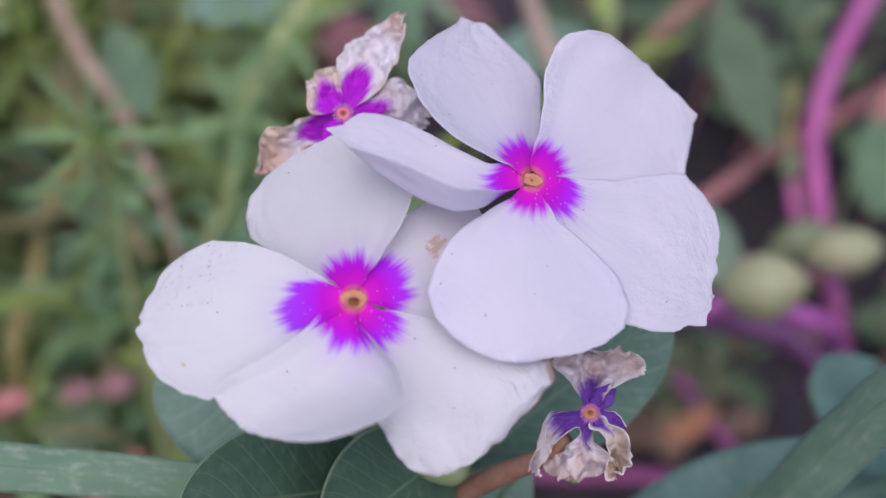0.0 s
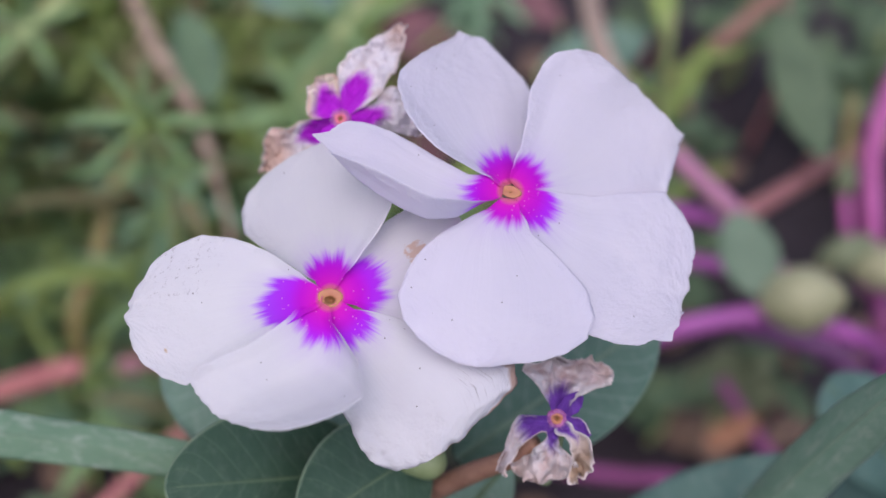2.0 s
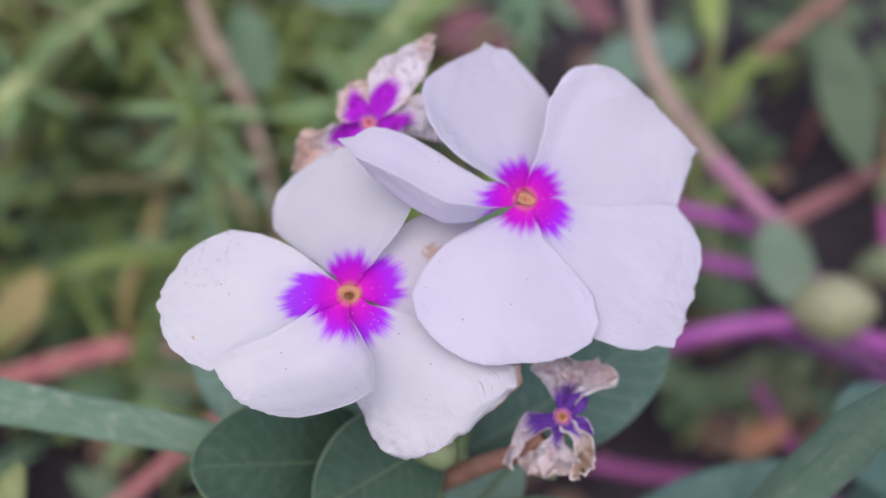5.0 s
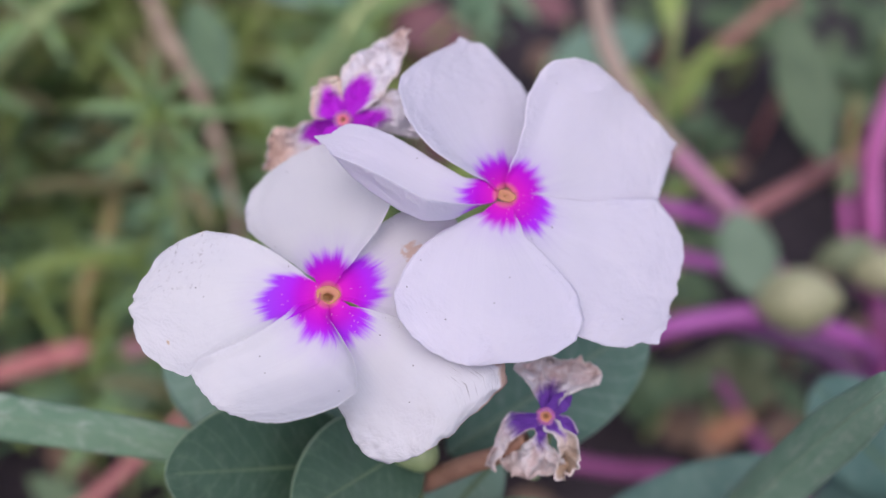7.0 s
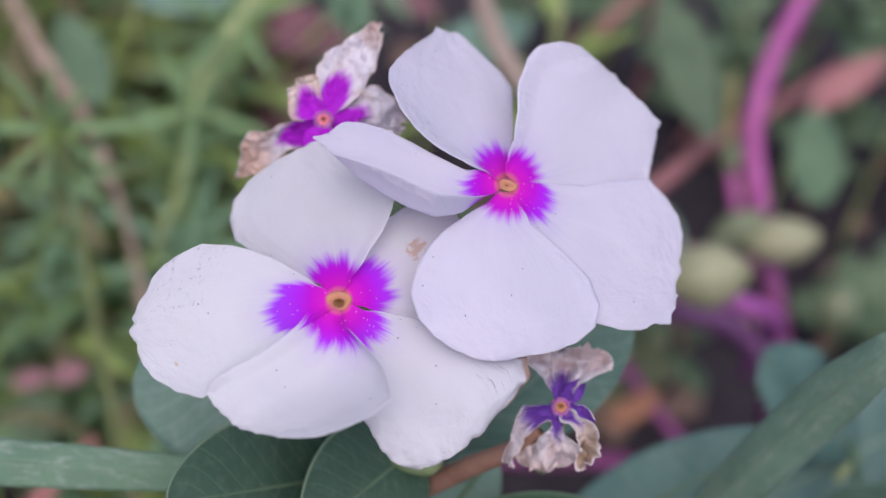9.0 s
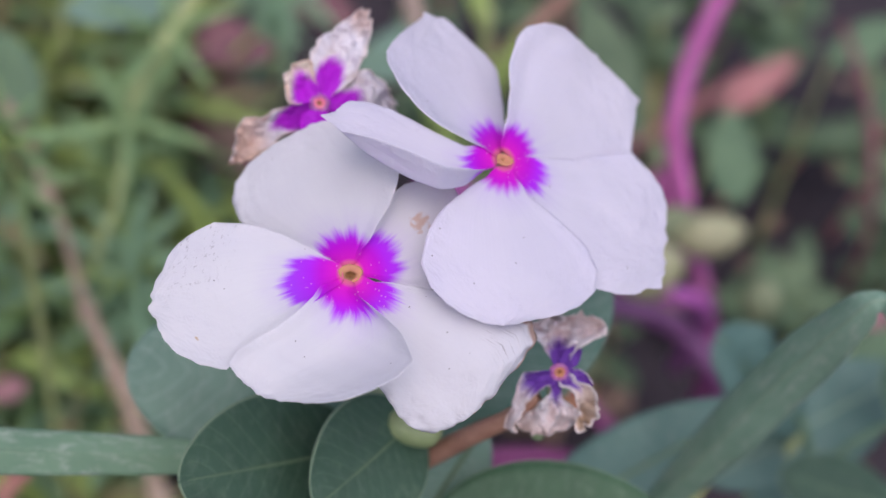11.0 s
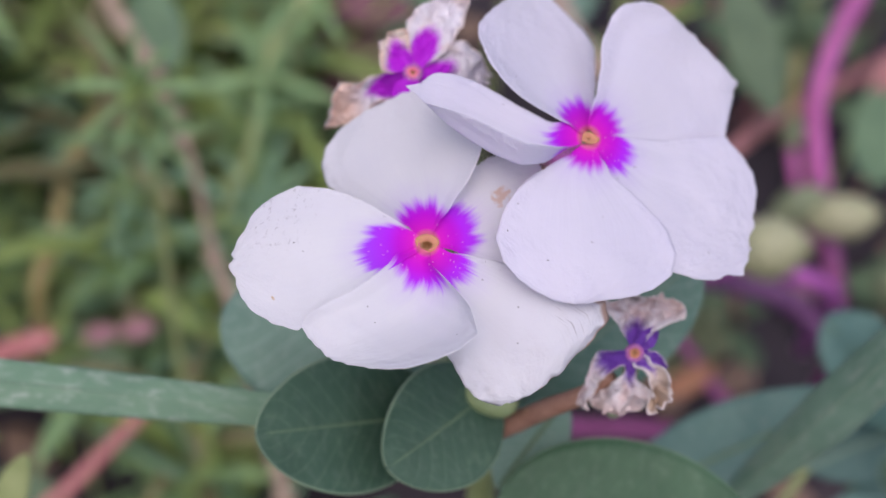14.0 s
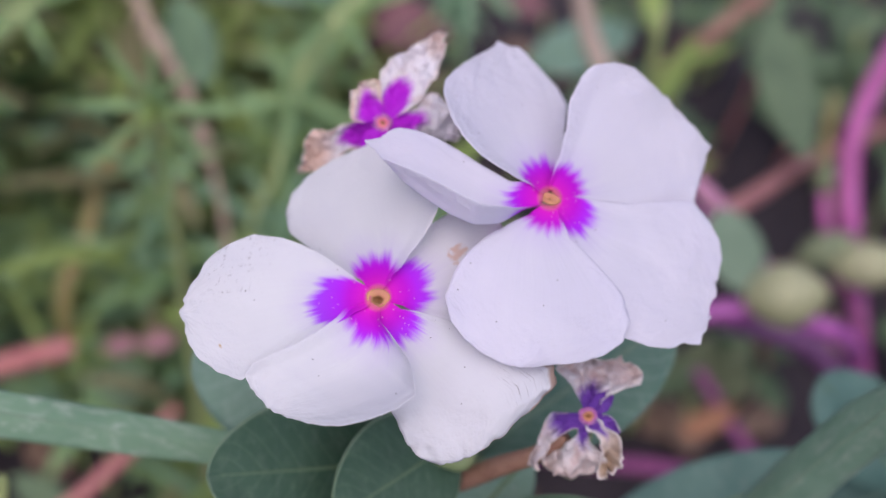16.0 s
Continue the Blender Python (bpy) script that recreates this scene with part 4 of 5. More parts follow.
wilted(plant, HOME, (1.81, -2.02, 16.78), M_throat, (0.05, 0.05), [
    (M_wilt_lower, 0.80, 80, (0.10, 0.20, 0.29, 0.42, 0.57, 0.55, 0.14, -0.06, -0.18), (-0.08, -0.14, -0.20, -0.32, -0.50, -0.60, -0.56, -0.44, -0.36), [(1, 0.4, 1.0), (-1, 0.4, 1.6)], dict(slope=(-0.1, -0.3), cup=0.40, crumple=0.15)),
    (M_wilt_violet, 0.44, 46, (0.07, 0.11, 0.13, 0.14, 0.13, 0.11, 0.09, 0.07, 0.04), (-0.06, -0.09, -0.11, -0.12, -0.11, -0.09, -0.07, -0.05, -0.03), [], dict(slope=(-0.2, -0.2), cup=0.4, crumple=0.05)),
    (M_wilt_tan, 0.82, -54, (0.05, 0.10, 0.17, 0.19, 0.19, 0.14, 0.03, -0.08, -0.14), (-0.04, -0.02, 0.0, -0.08, -0.14, -0.23, -0.30, -0.28, -0.24), [(1, 0.5, 1.8), (-1, 0.4, 1.2)], dict(slope=(0.1, 0.0), cup=0.8, crumple=0.14)),
    (M_wilt_violet, 0.46, -24, (0.07, 0.11, 0.13, 0.13, 0.12, 0.10, 0.08, 0.06, 0.04), (-0.05, -0.07, -0.09, -0.09, -0.08, -0.07, -0.06, -0.04, -0.03), [(1, 0.4, 1.2)], dict(slope=(0.0, 0.1), cup=0.5, crumple=0.05)),
    (M_wilt_left, 0.99, 211, (0.04, 0.05, 0.08, 0.12, 0.18, 0.25, 0.31, 0.36, 0.37), (-0.10, -0.21, -0.25, -0.18, -0.05, 0.06, 0.14, 0.20, 0.25), [(1, 0.7, 2.8), (-1, 0.4, 1.0)], dict(slope=(0.15, 0.1), cup=0.6, crumple=0.13)),
    (M_wilt_lower, 0.92, -100, (0.06, 0.08, 0.15, 0.40, 0.36, 0.24, 0.10, -0.02, -0.10), (-0.05, -0.08, -0.15, -0.21, -0.33, -0.42, -0.40, -0.34, -0.28), [(1, 0.4, 1.0), (-1, 0.5, 1.0)], dict(slope=(0.1, 0.2), cup=-0.35, crumple=0.15)),
], 0.072, "shrivelled flower with tan petals and violet eye")
part("flower_stalk", tube("flower_stalk", M_brown_stalk, [V(1.55, -2.35, 17.05), V(1.22, -2.66, 17.3), V(0.74, -2.95, 17.8), V(0.15, -3.4, 18.7)], [0.0010, 0.0013, 0.0015, 0.0016], sides=12), None, plant, "brown drying flower stalk", back(HOME))
part("flower_stalk", tube("flower_stalk", M_tube, [V(-1.03, -1.48, 17.9), V(-0.95, -2.0, 18.5), V(-0.7, -2.6, 19.0), crown], [0.0011, 0.0016, 0.0019, 0.0018], sides=12), None, plant, "pale green flower stalk", back(HOME))
part("flower_stalk", tube("flower_stalk", M_tube, [V(1.07, -0.06, 18.7), V(0.5, -1.8, 19.2), V(0.1, -2.8, 19.0), crown], [0.0011, 0.0014, 0.0017, 0.0018], sides=12), None, plant, "pale green flower stalk", back(HOME))
part("flower_stalk", tube("flower_stalk", M_tube, [V(-1.35, 1.0, 18.6), V(-1.1, -0.4, 19.2), V(-0.6, -2.0, 19.6), crown], [0.0011, 0.0014, 0.0017, 0.0018], sides=12), None, plant, "pale green flower stalk", back(HOME))
part("bud", blob("bud", M_bud, V(-0.06, -2.84, 18.1), TURN @ Vector((1.0, -0.25, 0.35)), 0.0028, 0.0084, point=0.8, full=0.36), None, plant, "plump green bud", back(HOME))

VIEW = TURN @ Vector((0, 0, 1))
UPV = Vector((0, 0, 1))


def facing(x, y, z):
    return TURN @ Vector((x, y, z))


add_leaf(plant, HOME, M_leaf_dark, V(-0.75, -3.22, 18.9), V(-3.29, -3.28, 17.0), facing(0.0, 0.15, 1), 0.0098, peak=0.53, blunt=0.52, droop=0.001, cup=0.10, label="dark green rounded leaf with a pale margin", seed=2, rib=0.0004, rows=40, cols=21)
add_leaf(plant, HOME, M_leaf_dark, V(0.02, -2.74, 18.4), V(-1.50, -3.74, 17.2), facing(0.1, 0.0, 1), 0.0088, peak=0.50, blunt=0.54, droop=0.0010, cup=0.10, label="dark green rounded leaf with a pale margin", seed=5, rib=0.0004, rows=40, cols=21)
add_leaf(plant, HOME, M_leaf_blue, V(-0.7, -2.7, 19.8), V(-4.22, -1.90, 20.0), facing(-0.05, 0.25, 1), 0.0118, peak=0.54, blunt=0.50, droop=0.001, label="bluish green lower leaf", seed=8, rib=0.0002)
add_leaf(plant, HOME, M_leaf_blue, V(0.35, -3.25, 20.6), V(3.22, -0.85, 19.7), facing(0.1, 0.2, 1), 0.0098, peak=0.55, blunt=0.52, droop=0.001, label="bluish green lower leaf", seed=9, rib=0.0007, rib_mat=M_vein)
add_leaf(plant, HOME, M_leaf_blue, V(1.2, -3.05, 19.6), V(0.15, -4.4, 19.2), facing(0.0, 0.1, 1), 0.0053, label="small bluish green leaf", seed=12)
add_leaf(plant, HOME, M_leaf_green, V(0.1, -4.6, 18.6), V(3.9, -4.75, 18.2), facing(0.0, 0.15, 1), 0.0120, peak=0.45, blunt=0.55, label="dark green rounded leaf", seed=14, rib=0.0004)

# ---- long leaves beside the periwinkle ----
def strap_leaf():
    home = ground_under(V(-14.0, -3.5, 22.0))
    ob = thing("strap_leaf", home, "long arching green strap leaf with chalky flecks", "leaf")
    # The strap's rib is a dark raised tube, coloured as the groove's shade.
    add_leaf(ob, home, M_strap, V(-11.5, -2.39, 17.6), V(-1.9, -3.33, 18.9), facing(0, 0.3, 1), 0.0034, name="blade", rib=0.00026, rib_mat=M_groove_shade, peak=0.35, blunt=0.30, droop=0.0012, fold=-0.35, rows=61)
    part("leaf_stalk", tube("leaf_stalk", M_stalk, [home - Vector((0, 0, 0.008)), (home + V(-12.5, -3.2, 18.2)) / 2 + Vector((-0.01, 0, 0.02)), V(-11.4, -2.45, 17.6)], [0.0022, 0.0019, 0.0014]), None, ob, "", back(home))


strap_leaf()


def ribbon(owner, home, points, widths):
    """A long blade that arches along the points, with a raised keel."""
    line = smooth_path([V(*p) for p in points], 8)
    wide = np.interp(np.linspace(0, len(points) - 1, len(line)), range(len(points)), widths)
    rows, cols = len(line), 13
    P, UV = np.zeros((rows, cols, 3)), np.zeros((rows, cols, 2))
    for i, c in enumerate(line):
        d = (line[min(i + 1, rows - 1)] - line[max(i - 1, 0)]).normalized()
        up = facing(-0.25, 0.35, 1)
        up = (up - d * up.dot(d)).normalized()
        side = up.cross(d)
        for j in range(cols):
            e = 2 * j / (cols - 1) - 1
            P[i, j], UV[i, j] = c + side * wide[i] * e * (1 + 0.03 * wave(i * 0.2, e, 4, 1.0)) - up * wide[i] * (0.55 * abs(e) ** 1.3), (i / (rows - 1), j / (cols - 1))
    v, f, uv = sheet(P, UV, 0.0004)
    blade = part("blade", mesh_of("blade", v, f, uv, M_blade), None, owner, "broad green blade with chalky flecks, arching over", back(home))
    keel = [Vector(P[i, cols // 2]) + VIEW * 0.0001 for i in range(0, rows - 4, 4)]
    part("midrib", tube("midrib", M_vein, keel, [0.00028] * len(keel), sides=6, steps=2), None, blade)


def broad_blade():
    home = ground_under(V(4.6, -7.2, 25.5))
    ob = thing("broad_blade_plant", home, "broad green blade arching over at its tip, with leaves below", "plant")
    part("leaf_stalk", tube("leaf_stalk", M_stalk, [home - Vector((0, 0, 0.008)), (home + V(4.2, -6.4, 23.6)) / 2, V(4.1, -6.0, 22.9)], [0.003, 0.0022, 0.0014]), None, ob, "", back(home))
    ribbon(ob, home, [(3.95, -5.65, 22.4), (4.55, -4.45, 21.0), (5.15, -3.3, 19.6), (5.75, -2.15, 18.2), (6.13, -1.46, 17.2), (6.36, -1.22, 16.95), (6.64, -1.30, 17.0), (6.95, -1.80, 17.3), (7.20, -2.75, 17.8)], [0.0006, 0.0030, 0.0044, 0.0042, 0.0028, 0.0017, 0.0013, 0.0012, 0.0003])
    add_leaf(ob, home, M_leaf_far, V(2.2, -5.75, 23.6), V(6.7, -3.25, 22.6), facing(-0.1, 0.2, 1), 0.0088, label="bluish green leaf under the blade", seed=21)
    add_leaf(ob, home, M_leaf_far, V(9.6, -4.5, 27.6), V(7.15, -2.25, 26.2), facing(0.2, 0.2, 1), 0.0100, peak=0.55, blunt=0.5, wavy=0.25, label="lobed bluish green leaf", seed=22)
    add_leaf(ob, home, M_leaf_far, V(7.4, -5.6, 28.0), V(12.5, -3.4, 28.5), facing(0.1, 0.3, 1), 0.0125, label="bluish green leaf with a pale midrib", seed=24, rib=0.0006, rib_mat=M_vein)
    add_leaf(ob, home, M_leaf_dark, V(12.4, -4.9, 27.0), V(11.0, -3.05, 26.5), facing(0.2, 0.2, 1), 0.0062, peak=0.55, blunt=0.5, label="dark green rounded leaf", seed=26, rib=0.0004)
    add_leaf(ob, home, M_leaf_dark, V(10.6, -5.9, 25.4), V(8.0, -5.0, 25.0), facing(0.2, 0.2, 1), 0.0072, peak=0.5, blunt=0.5, label="dark green rounded leaf", seed=27, rib=0.0004)
    for pts in ([(9.04, -4.03, 26.5), (9.22, -4.88, 26.5), (9.1, -6.3, 26.9)], [(9.3, -5.05, 26.1), (10.88, -4.24, 26.0), (12.2, -4.6, 26.4)]):
        part("side_stem", tube("side_stem", M_leaf_stem, [V(*p) for p in pts], [0.0009] * 3, sides=8, steps=5), None, ob, "thin dark green stem", back(home))
    add_leaf(ob, home, M_leaf_far, V(7.0, -7.4, 27.5), V(12.4, -6.3, 28.5), facing(0.1, 0.3, 1), 0.012, label="bluish green leaf with a pale midrib", seed=25, rib=0.0006, rib_mat=M_vein)
    for tip in ((9.6, -4.5, 27.6), (7.4, -5.6, 28.0), (7.0, -7.4, 27.5)):
        part("leaf_stalk", tube("leaf_stalk", M_stalk, [V(*tip), (V(*tip) + home) / 2 + Vector((0.004, 0.01, 0.01)), home], [0.0010, 0.0012, 0.0015], sides=8, steps=5), None, ob, "", back(home))


broad_blade()


# ---- creeping plant with magenta stems ----
def creeper():
    home = ground_under(V(10.5, -4.5, 44.0))
    ob = thing("creeping_plant", home, "creeping plant with magenta stems, olive pods and fleshy leaves", "plant")

    def stem(mat, pts, r, name="stem"):
        part(name, tube(name, mat, [V(*p) for p in pts], [r] * len(pts), sides=12, knobs=0.12, seed=len(pts)), None, ob, "", back(home))

    stem(M_pink, [(15.4, 10.4, 46.5), (14.5, 8.6, 46.5), (13.2, 6.1, 46.3), (12.5, 4.0, 46.0), (12.42, 2.2, 45.5), (12.45, 0.95, 45.0)], 0.0039)
    stem(M_wine, [(12.42, 1.2, 45.1), (12.47, 0.4, 44.8), (12.55, -0.7, 44.4), (12.7, -2.2, 44.0), (13.2, -4.6, 45.0), (13.6, -6.5, 48.0)], 0.0037)
    stem(M_purple, [(3.0, -3.2, 39.0), (4.6, -2.4, 38.0), (6.3, -1.80, 37.6), (8.1, -1.52, 37.5), (10.4, -2.0, 38.0), (11.8, -2.75, 41.0), (12.6, -3.6, 45.0), (13.2, -5.0, 49.0)], 0.0031)
    stem(M_purple, [(2.8, 1.7, 42.0), (4.4, 1.44, 41.0), (5.92, 1.26, 40.5), (7.3, 0.9, 39.5)], 0.0027)
    stem(M_purple, [(2.8, 0.2, 42.0), (4.53, 0.0, 41.0), (6.17, -0.17, 40.0), (8.0, -0.45, 38.8), (9.4, -1.1, 37.8)], 0.0025)
    stem(M_branch, [(2.4, 9.4, 42.5), (2.57, 8.16, 42.0), (3.01, 6.27, 41.0), (3.91, 4.63, 40.5), (5.52, 2.73, 39.5), (7.25, 1.1, 39.0)], 0.0033)
    stem(M_mauve, [(5.3, 2.9, 39.3), (6.3, 2.0, 39.1), (7.25, 1.1, 38.9), (8.4, -0.5, 38.4), (9.3, -1.4, 37.8)], 0.0029)
    stem(M_red, [(20.5, 7.6, 60.0), (17.6, 6.1, 57.5), (14.6, 4.6, 54.5), (12.0, 3.55, 50.0), (9.3, 2.25, 43.5), (7.25, 1.2, 39.2)], 0.0030)
    stem(M_rust, [(5.7, 5.9, 47.2), (7.7, 7.65, 47.0), (9.5, 9.4, 47.0), (11.0, 10.9, 47.5)], 0.0031)
    stem(M_wine, [(1.0, -7.3, 46.5), (2.58, -7.48, 46.0), (4.56, -7.66, 46.0), (7.08, -7.68, 46.0), (9.5, -8.2, 46.5)], 0.0028)
    stem(M_wine, [(8.0, -4.3, 47.2), (8.6, -5.1, 47.0), (9.3, -6.1, 47.0), (10.2, -7.2, 46.8), (11.2, -8.6, 46.5)], 0.0022)
    stem(M_plum, [(8.0, -2.1, 42.5), (9.13, -2.31, 42.0), (10.82, -2.85, 42.0), (11.93, -3.92, 42.0), (12.84, -5.26, 42.0), (13.4, -6.8, 43.0)], 0.0042)
    stem(M_maroon, [(20.0, 7.9, 48.5), (20.4, 5.9, 48.0), (20.65, 4.79, 48.0), (20.75, 1.77, 48.0), (20.9, -0.4, 49.0), (21.2, -2.5, 52.0)], 0.0017)
    stem(M_pink, [(11.42, 2.7, 45.0), (11.47, 1.6, 44.8), (11.62, 0.5, 44.4), (12.1, -0.9, 44.2)], 0.0020)
    stem(M_ochre, [(11.75, 5.6, 45.8), (11.52, 4.2, 45.4), (11.42, 2.9, 45.0)], 0.0016)
    part("bulb", blob("bulb", M_olive, V(11.42, 2.72, 44.8), facing(0.1, 1, 0.2), 0.0038, 0.0125, seed=5), None, ob, "small olive swelling on a stem", back(home))
    part("pod", blob("pod", M_pod, V(8.68, -1.03, 36.9), facing(1, 0.15, 0.2), 0.0092, 0.0240, seed=1), None, ob, "olive green pod", back(home))
    part("pod", blob("pod", M_pod, V(12.30, -0.08, 42.0), facing(1, 0.1, 0.2), 0.0076, 0.025, seed=2), None, ob, "olive green pod", back(home))
    part("pod", blob("pod", M_olive, V(11.0, 0.30, 42.3), facing(1, 0.5, 0.2), 0.0058, 0.020, seed=3), None, ob, "small green pod", back(home))
    part("pod", blob("pod", M_olive, V(15.45, -2.5, 46.0), facing(0.3, 1, 0.2), 0.0075, 0.018, seed=4), None, ob, "yellowish green pod", back(home))
    add_leaf(ob, home, M_fleshy, V(7.0, 1.3, 38.4), V(7.7, -1.0, 37.2), facing(0.0, 0.2, 1), 0.0082, blunt=0.55, rib=0, label="oval fleshy leaf", seed=31)
    add_leaf(ob, home, M_weed, V(16.1, 4.9, 50.5), V(16.1, 1.2, 50.0), facing(0, 0.2, 1), 0.0105, blunt=0.5, rib=0, label="oval bluish green leaf", seed=32, peak=0.55)
    add_leaf(ob, home, M_weed_dim, V(8.9, 8.1, 44.2), V(10.35, 3.2, 43.0), facing(-0.1, 0.2, 1), 0.0092, blunt=0.7, label="lance-shaped green leaf", seed=33)


creeper()


def shoot(home_v, top_v, mat, name, label):
    top = V(*top_v)
    home = ground_under(V(*home_v))
    ob = thing(name, home, label, "plant")
    part("stem", tube("stem", M_stalk, [home - Vector((0, 0, 0.006)), (home + top) / 2, top], [0.0028, 0.0024, 0.0016]), None, ob, "", back(home))
    for k in range(7):
        a = k * 2.4
        d = Vector((math.cos(a), math.sin(a), 0.9)).normalized()
        b = home + (top - home) * (0.45 + 0.08 * k)
        add_leaf(ob, home, mat, b, b + d * 0.035, UPV, 0.0042, rib=0, seed=k)


shoot((5.7, 1.5, 50.0), (5.20, 7.40, 41.8), M_fresh, "green_shoot", "upright yellow-green shoot with narrow leaves")


# ---- dry twig and stems on the grassy side ----
def stick(name, mat, pts, radii, label, category, knobs=0.0):
    home = ground_under(V(*pts[-1]))
    ob = thing(name, home, label, category)
    part("stem", tube("stem", mat, [V(*p) for p in pts] + [home + Vector((0, 0, -0.006))], list(radii) + [radii[-1]], sides=12, knobs=knobs, seed=3), None, ob, "", back(home))
    return ob


twig = stick("dry_twig", M_twig, [(-12.6, 9.6, 41.5), (-11.62, 7.49, 41.0), (-10.77, 5.71, 41.0), (-9.55, 4.05, 40.5), (-8.75, 2.5, 40.5), (-7.95, 0.4, 40.0), (-7.32, -1.79, 39.5), (-6.35, -3.95, 39.0), (-5.37, -7.05, 38.5), (-4.8, -10.5, 39.5)], [0.0025, 0.0027, 0.0028, 0.0024, 0.0013, 0.0011, 0.0017, 0.0027, 0.0029, 0.0029], "dry pale brown twig with knobbly joints", "twig", 0.55)
TWIG_HOME = ground_under(V(-4.8, -10.5, 39.5))
for x, y, d, size in ((-9.55, 4.05, 40.4, 0.0036), (-9.15, 3.25, 40.4, 0.0032), (-8.78, 2.50, 40.4, 0.0030), (-8.45, 1.75, 40.2, 0.0029), (-7.32, -1.79, 39.4, 0.0036), (-6.35, -3.95, 38.9, 0.0038)):
    part("knob", blob("knob", M_twig, V(x, y, d), facing(0.45, -0.85, 0.1), size * 0.85, size * 2.4, sides=12, rings=8, seed=x), None, twig, "", back(TWIG_HOME))
leaning = stick("leaning_plant", M_stalk, [(-2.9, 9.6, 42.0), (-4.1, 7.85, 42.0), (-5.15, 6.2, 41.6), (-5.75, 5.2, 41.5), (-6.2, 3.6, 41.5), (-6.7, 1.4, 42.0), (-7.6, -1.2, 43.0)], [0.0027, 0.0028, 0.0027, 0.0022, 0.0014, 0.0011, 0.0012], "pale yellow-green leaning stem", "stem")
stick("upright_plant", M_ochre, [(-11.9, 4.6, 46.8), (-12.2, 3.4, 46.5), (-13.22, 1.14, 45.5), (-13.57, -1.44, 45.0), (-13.97, -3.55, 44.5)], [0.0018, 0.0024, 0.0028, 0.0030, 0.0030], "ochre upright stem among green herbs", "stem")
leaning_low = stick("leaning_plant", M_stalk, [(-13.0, 9.2, 43.0), (-14.4, 7.2, 42.6), (-16.4, 4.7, 42.0), (-18.2, 2.5, 41.5), (-20.4, -0.9, 42.5)], [0.0028, 0.003, 0.0032, 0.0032, 0.0032], "pale yellow-green leaning stem", "stem")
leaning_far = stick("leaning_plant", M_stalk, [(-4.6, 10.0, 50.5), (-5.05, 9.16, 50.0), (-6.80, 6.47, 50.0), (-7.4, 4.2, 50.0), (-7.98, 1.92, 50.0)], [0.0020, 0.0022, 0.0024, 0.0025, 0.0026], "pale yellow-green leaning stem", "stem")
for owner, nodes in ((leaning, ((-4.9, 6.6, 41.6), (-6.1, 3.9, 41.4))), (leaning_low, ((-15.2, 6.2, 42.2), (-17.2, 3.7, 41.7))), (leaning_far, ((-6.1, 7.6, 49.8), (-7.2, 5.0, 49.8)))):
    for k, (x, y, d) in enumerate(nodes):
        for j in range(5):
            a = 2 * math.pi * j / 5 + 0.6 * k + 0.3
            way = facing(math.cos(a), math.sin(a), 0.3).normalized()
            add_leaf(owner, owner.location, M_needle, V(x, y, d), V(x, y, d) + way * (0.026 + 0.006 * math.sin(3 * j + k)), facing(0, 0.3, 1), 0.0014, rib=0, droop=0.002, peak=0.42, rows=11, cols=7, seed=j)
stick("low_creeper", M_rose, [(-12.35, -4.42, 40.6), (-12.6, -4.47, 40.5), (-13.2, -4.65, 40.5), (-14.8, -5.25, 41.0), (-18.0, -6.4, 42.0), (-22.0, -7.6, 44.0)], [0.0024, 0.0036, 0.0040, 0.0038, 0.0038, 0.0038], "thick rose red stem lying low", "stem")
stick("low_creeper", M_rose, [(-9.2, -6.2, 41.5), (-9.89, -6.98, 41.0), (-11.5, -8.75, 40.0), (-13.6, -11.0, 40.5)], [0.0018, 0.0022, 0.0024, 0.0024], "thin rose red stem lying low", "stem")


def loose_leaf(name, mat, base, tip, width, label, **kw):
    home = ground_under((V(*base) + V(*tip)) / 2)
    ob = thing(name, home, label, "leaf")
    add_leaf(ob, home, mat, V(*base), V(*tip), facing(0, 0.25, 1), width, **kw)
    foot = V(*base)
    part("leaf_stalk", tube("leaf_stalk", M_stalk, [V(*base), foot + Vector((0.002, 0.004, -foot.z * 0.5)), ground_under(foot) - Vector((0, 0, 0.005))], [0.0008, 0.0010, 0.0012], sides=7, steps=4), None, ob, "", back(home))


loose_leaf("oval_leaf", M_weed_dim, (-12.3, -6.5, 42.3), (-10.4, -5.2, 42.0), 0.0080, "broad oval green leaf on a low stalk", blunt=0.5, seed=61)
loose_leaf("grey_leaf", M_weed_dim, (-14.6, -9.0, 42.3), (-12.0, -10.3, 42.0), 0.0060, "dull grey-green leaf near the soil", seed=62)
loose_leaf("yellow_leaf", M_stalk, (-8.75, -6.3, 23.2), (-7.80, -4.55, 21.9), 0.0030, "pointed yellow-green leaf tip", seed=63, rib=0)
loose_leaf("brownish_leaf", M_ochre, (-18.4, -5.5, 43.3), (-16.35, -2.45, 43.0), 0.0085, "brownish pointed leaf beside the herbs", seed=64, rib=0)
loose_leaf("dark_red_leaf", M_maroon, (-5.6, 7.9, 48.6), (-1.6, 7.0, 48.4), 0.0095, "dark maroon leaf over the shaded soil", seed=65, rib=0)
loose_leaf("dark_red_leaf", M_maroon, (2.0, 9.2, 56.0), (-1.4, 11.2, 56.2), 0.0085, "dark maroon leaf over the shaded soil", seed=66, rib=0)
loose_leaf("dark_red_leaf", M_maroon, (-5.0, 4.9, 49.0), (-2.0, 2.7, 48.6), 0.0085, "dark maroon leaf over the shaded soil", seed=67, rib=0)
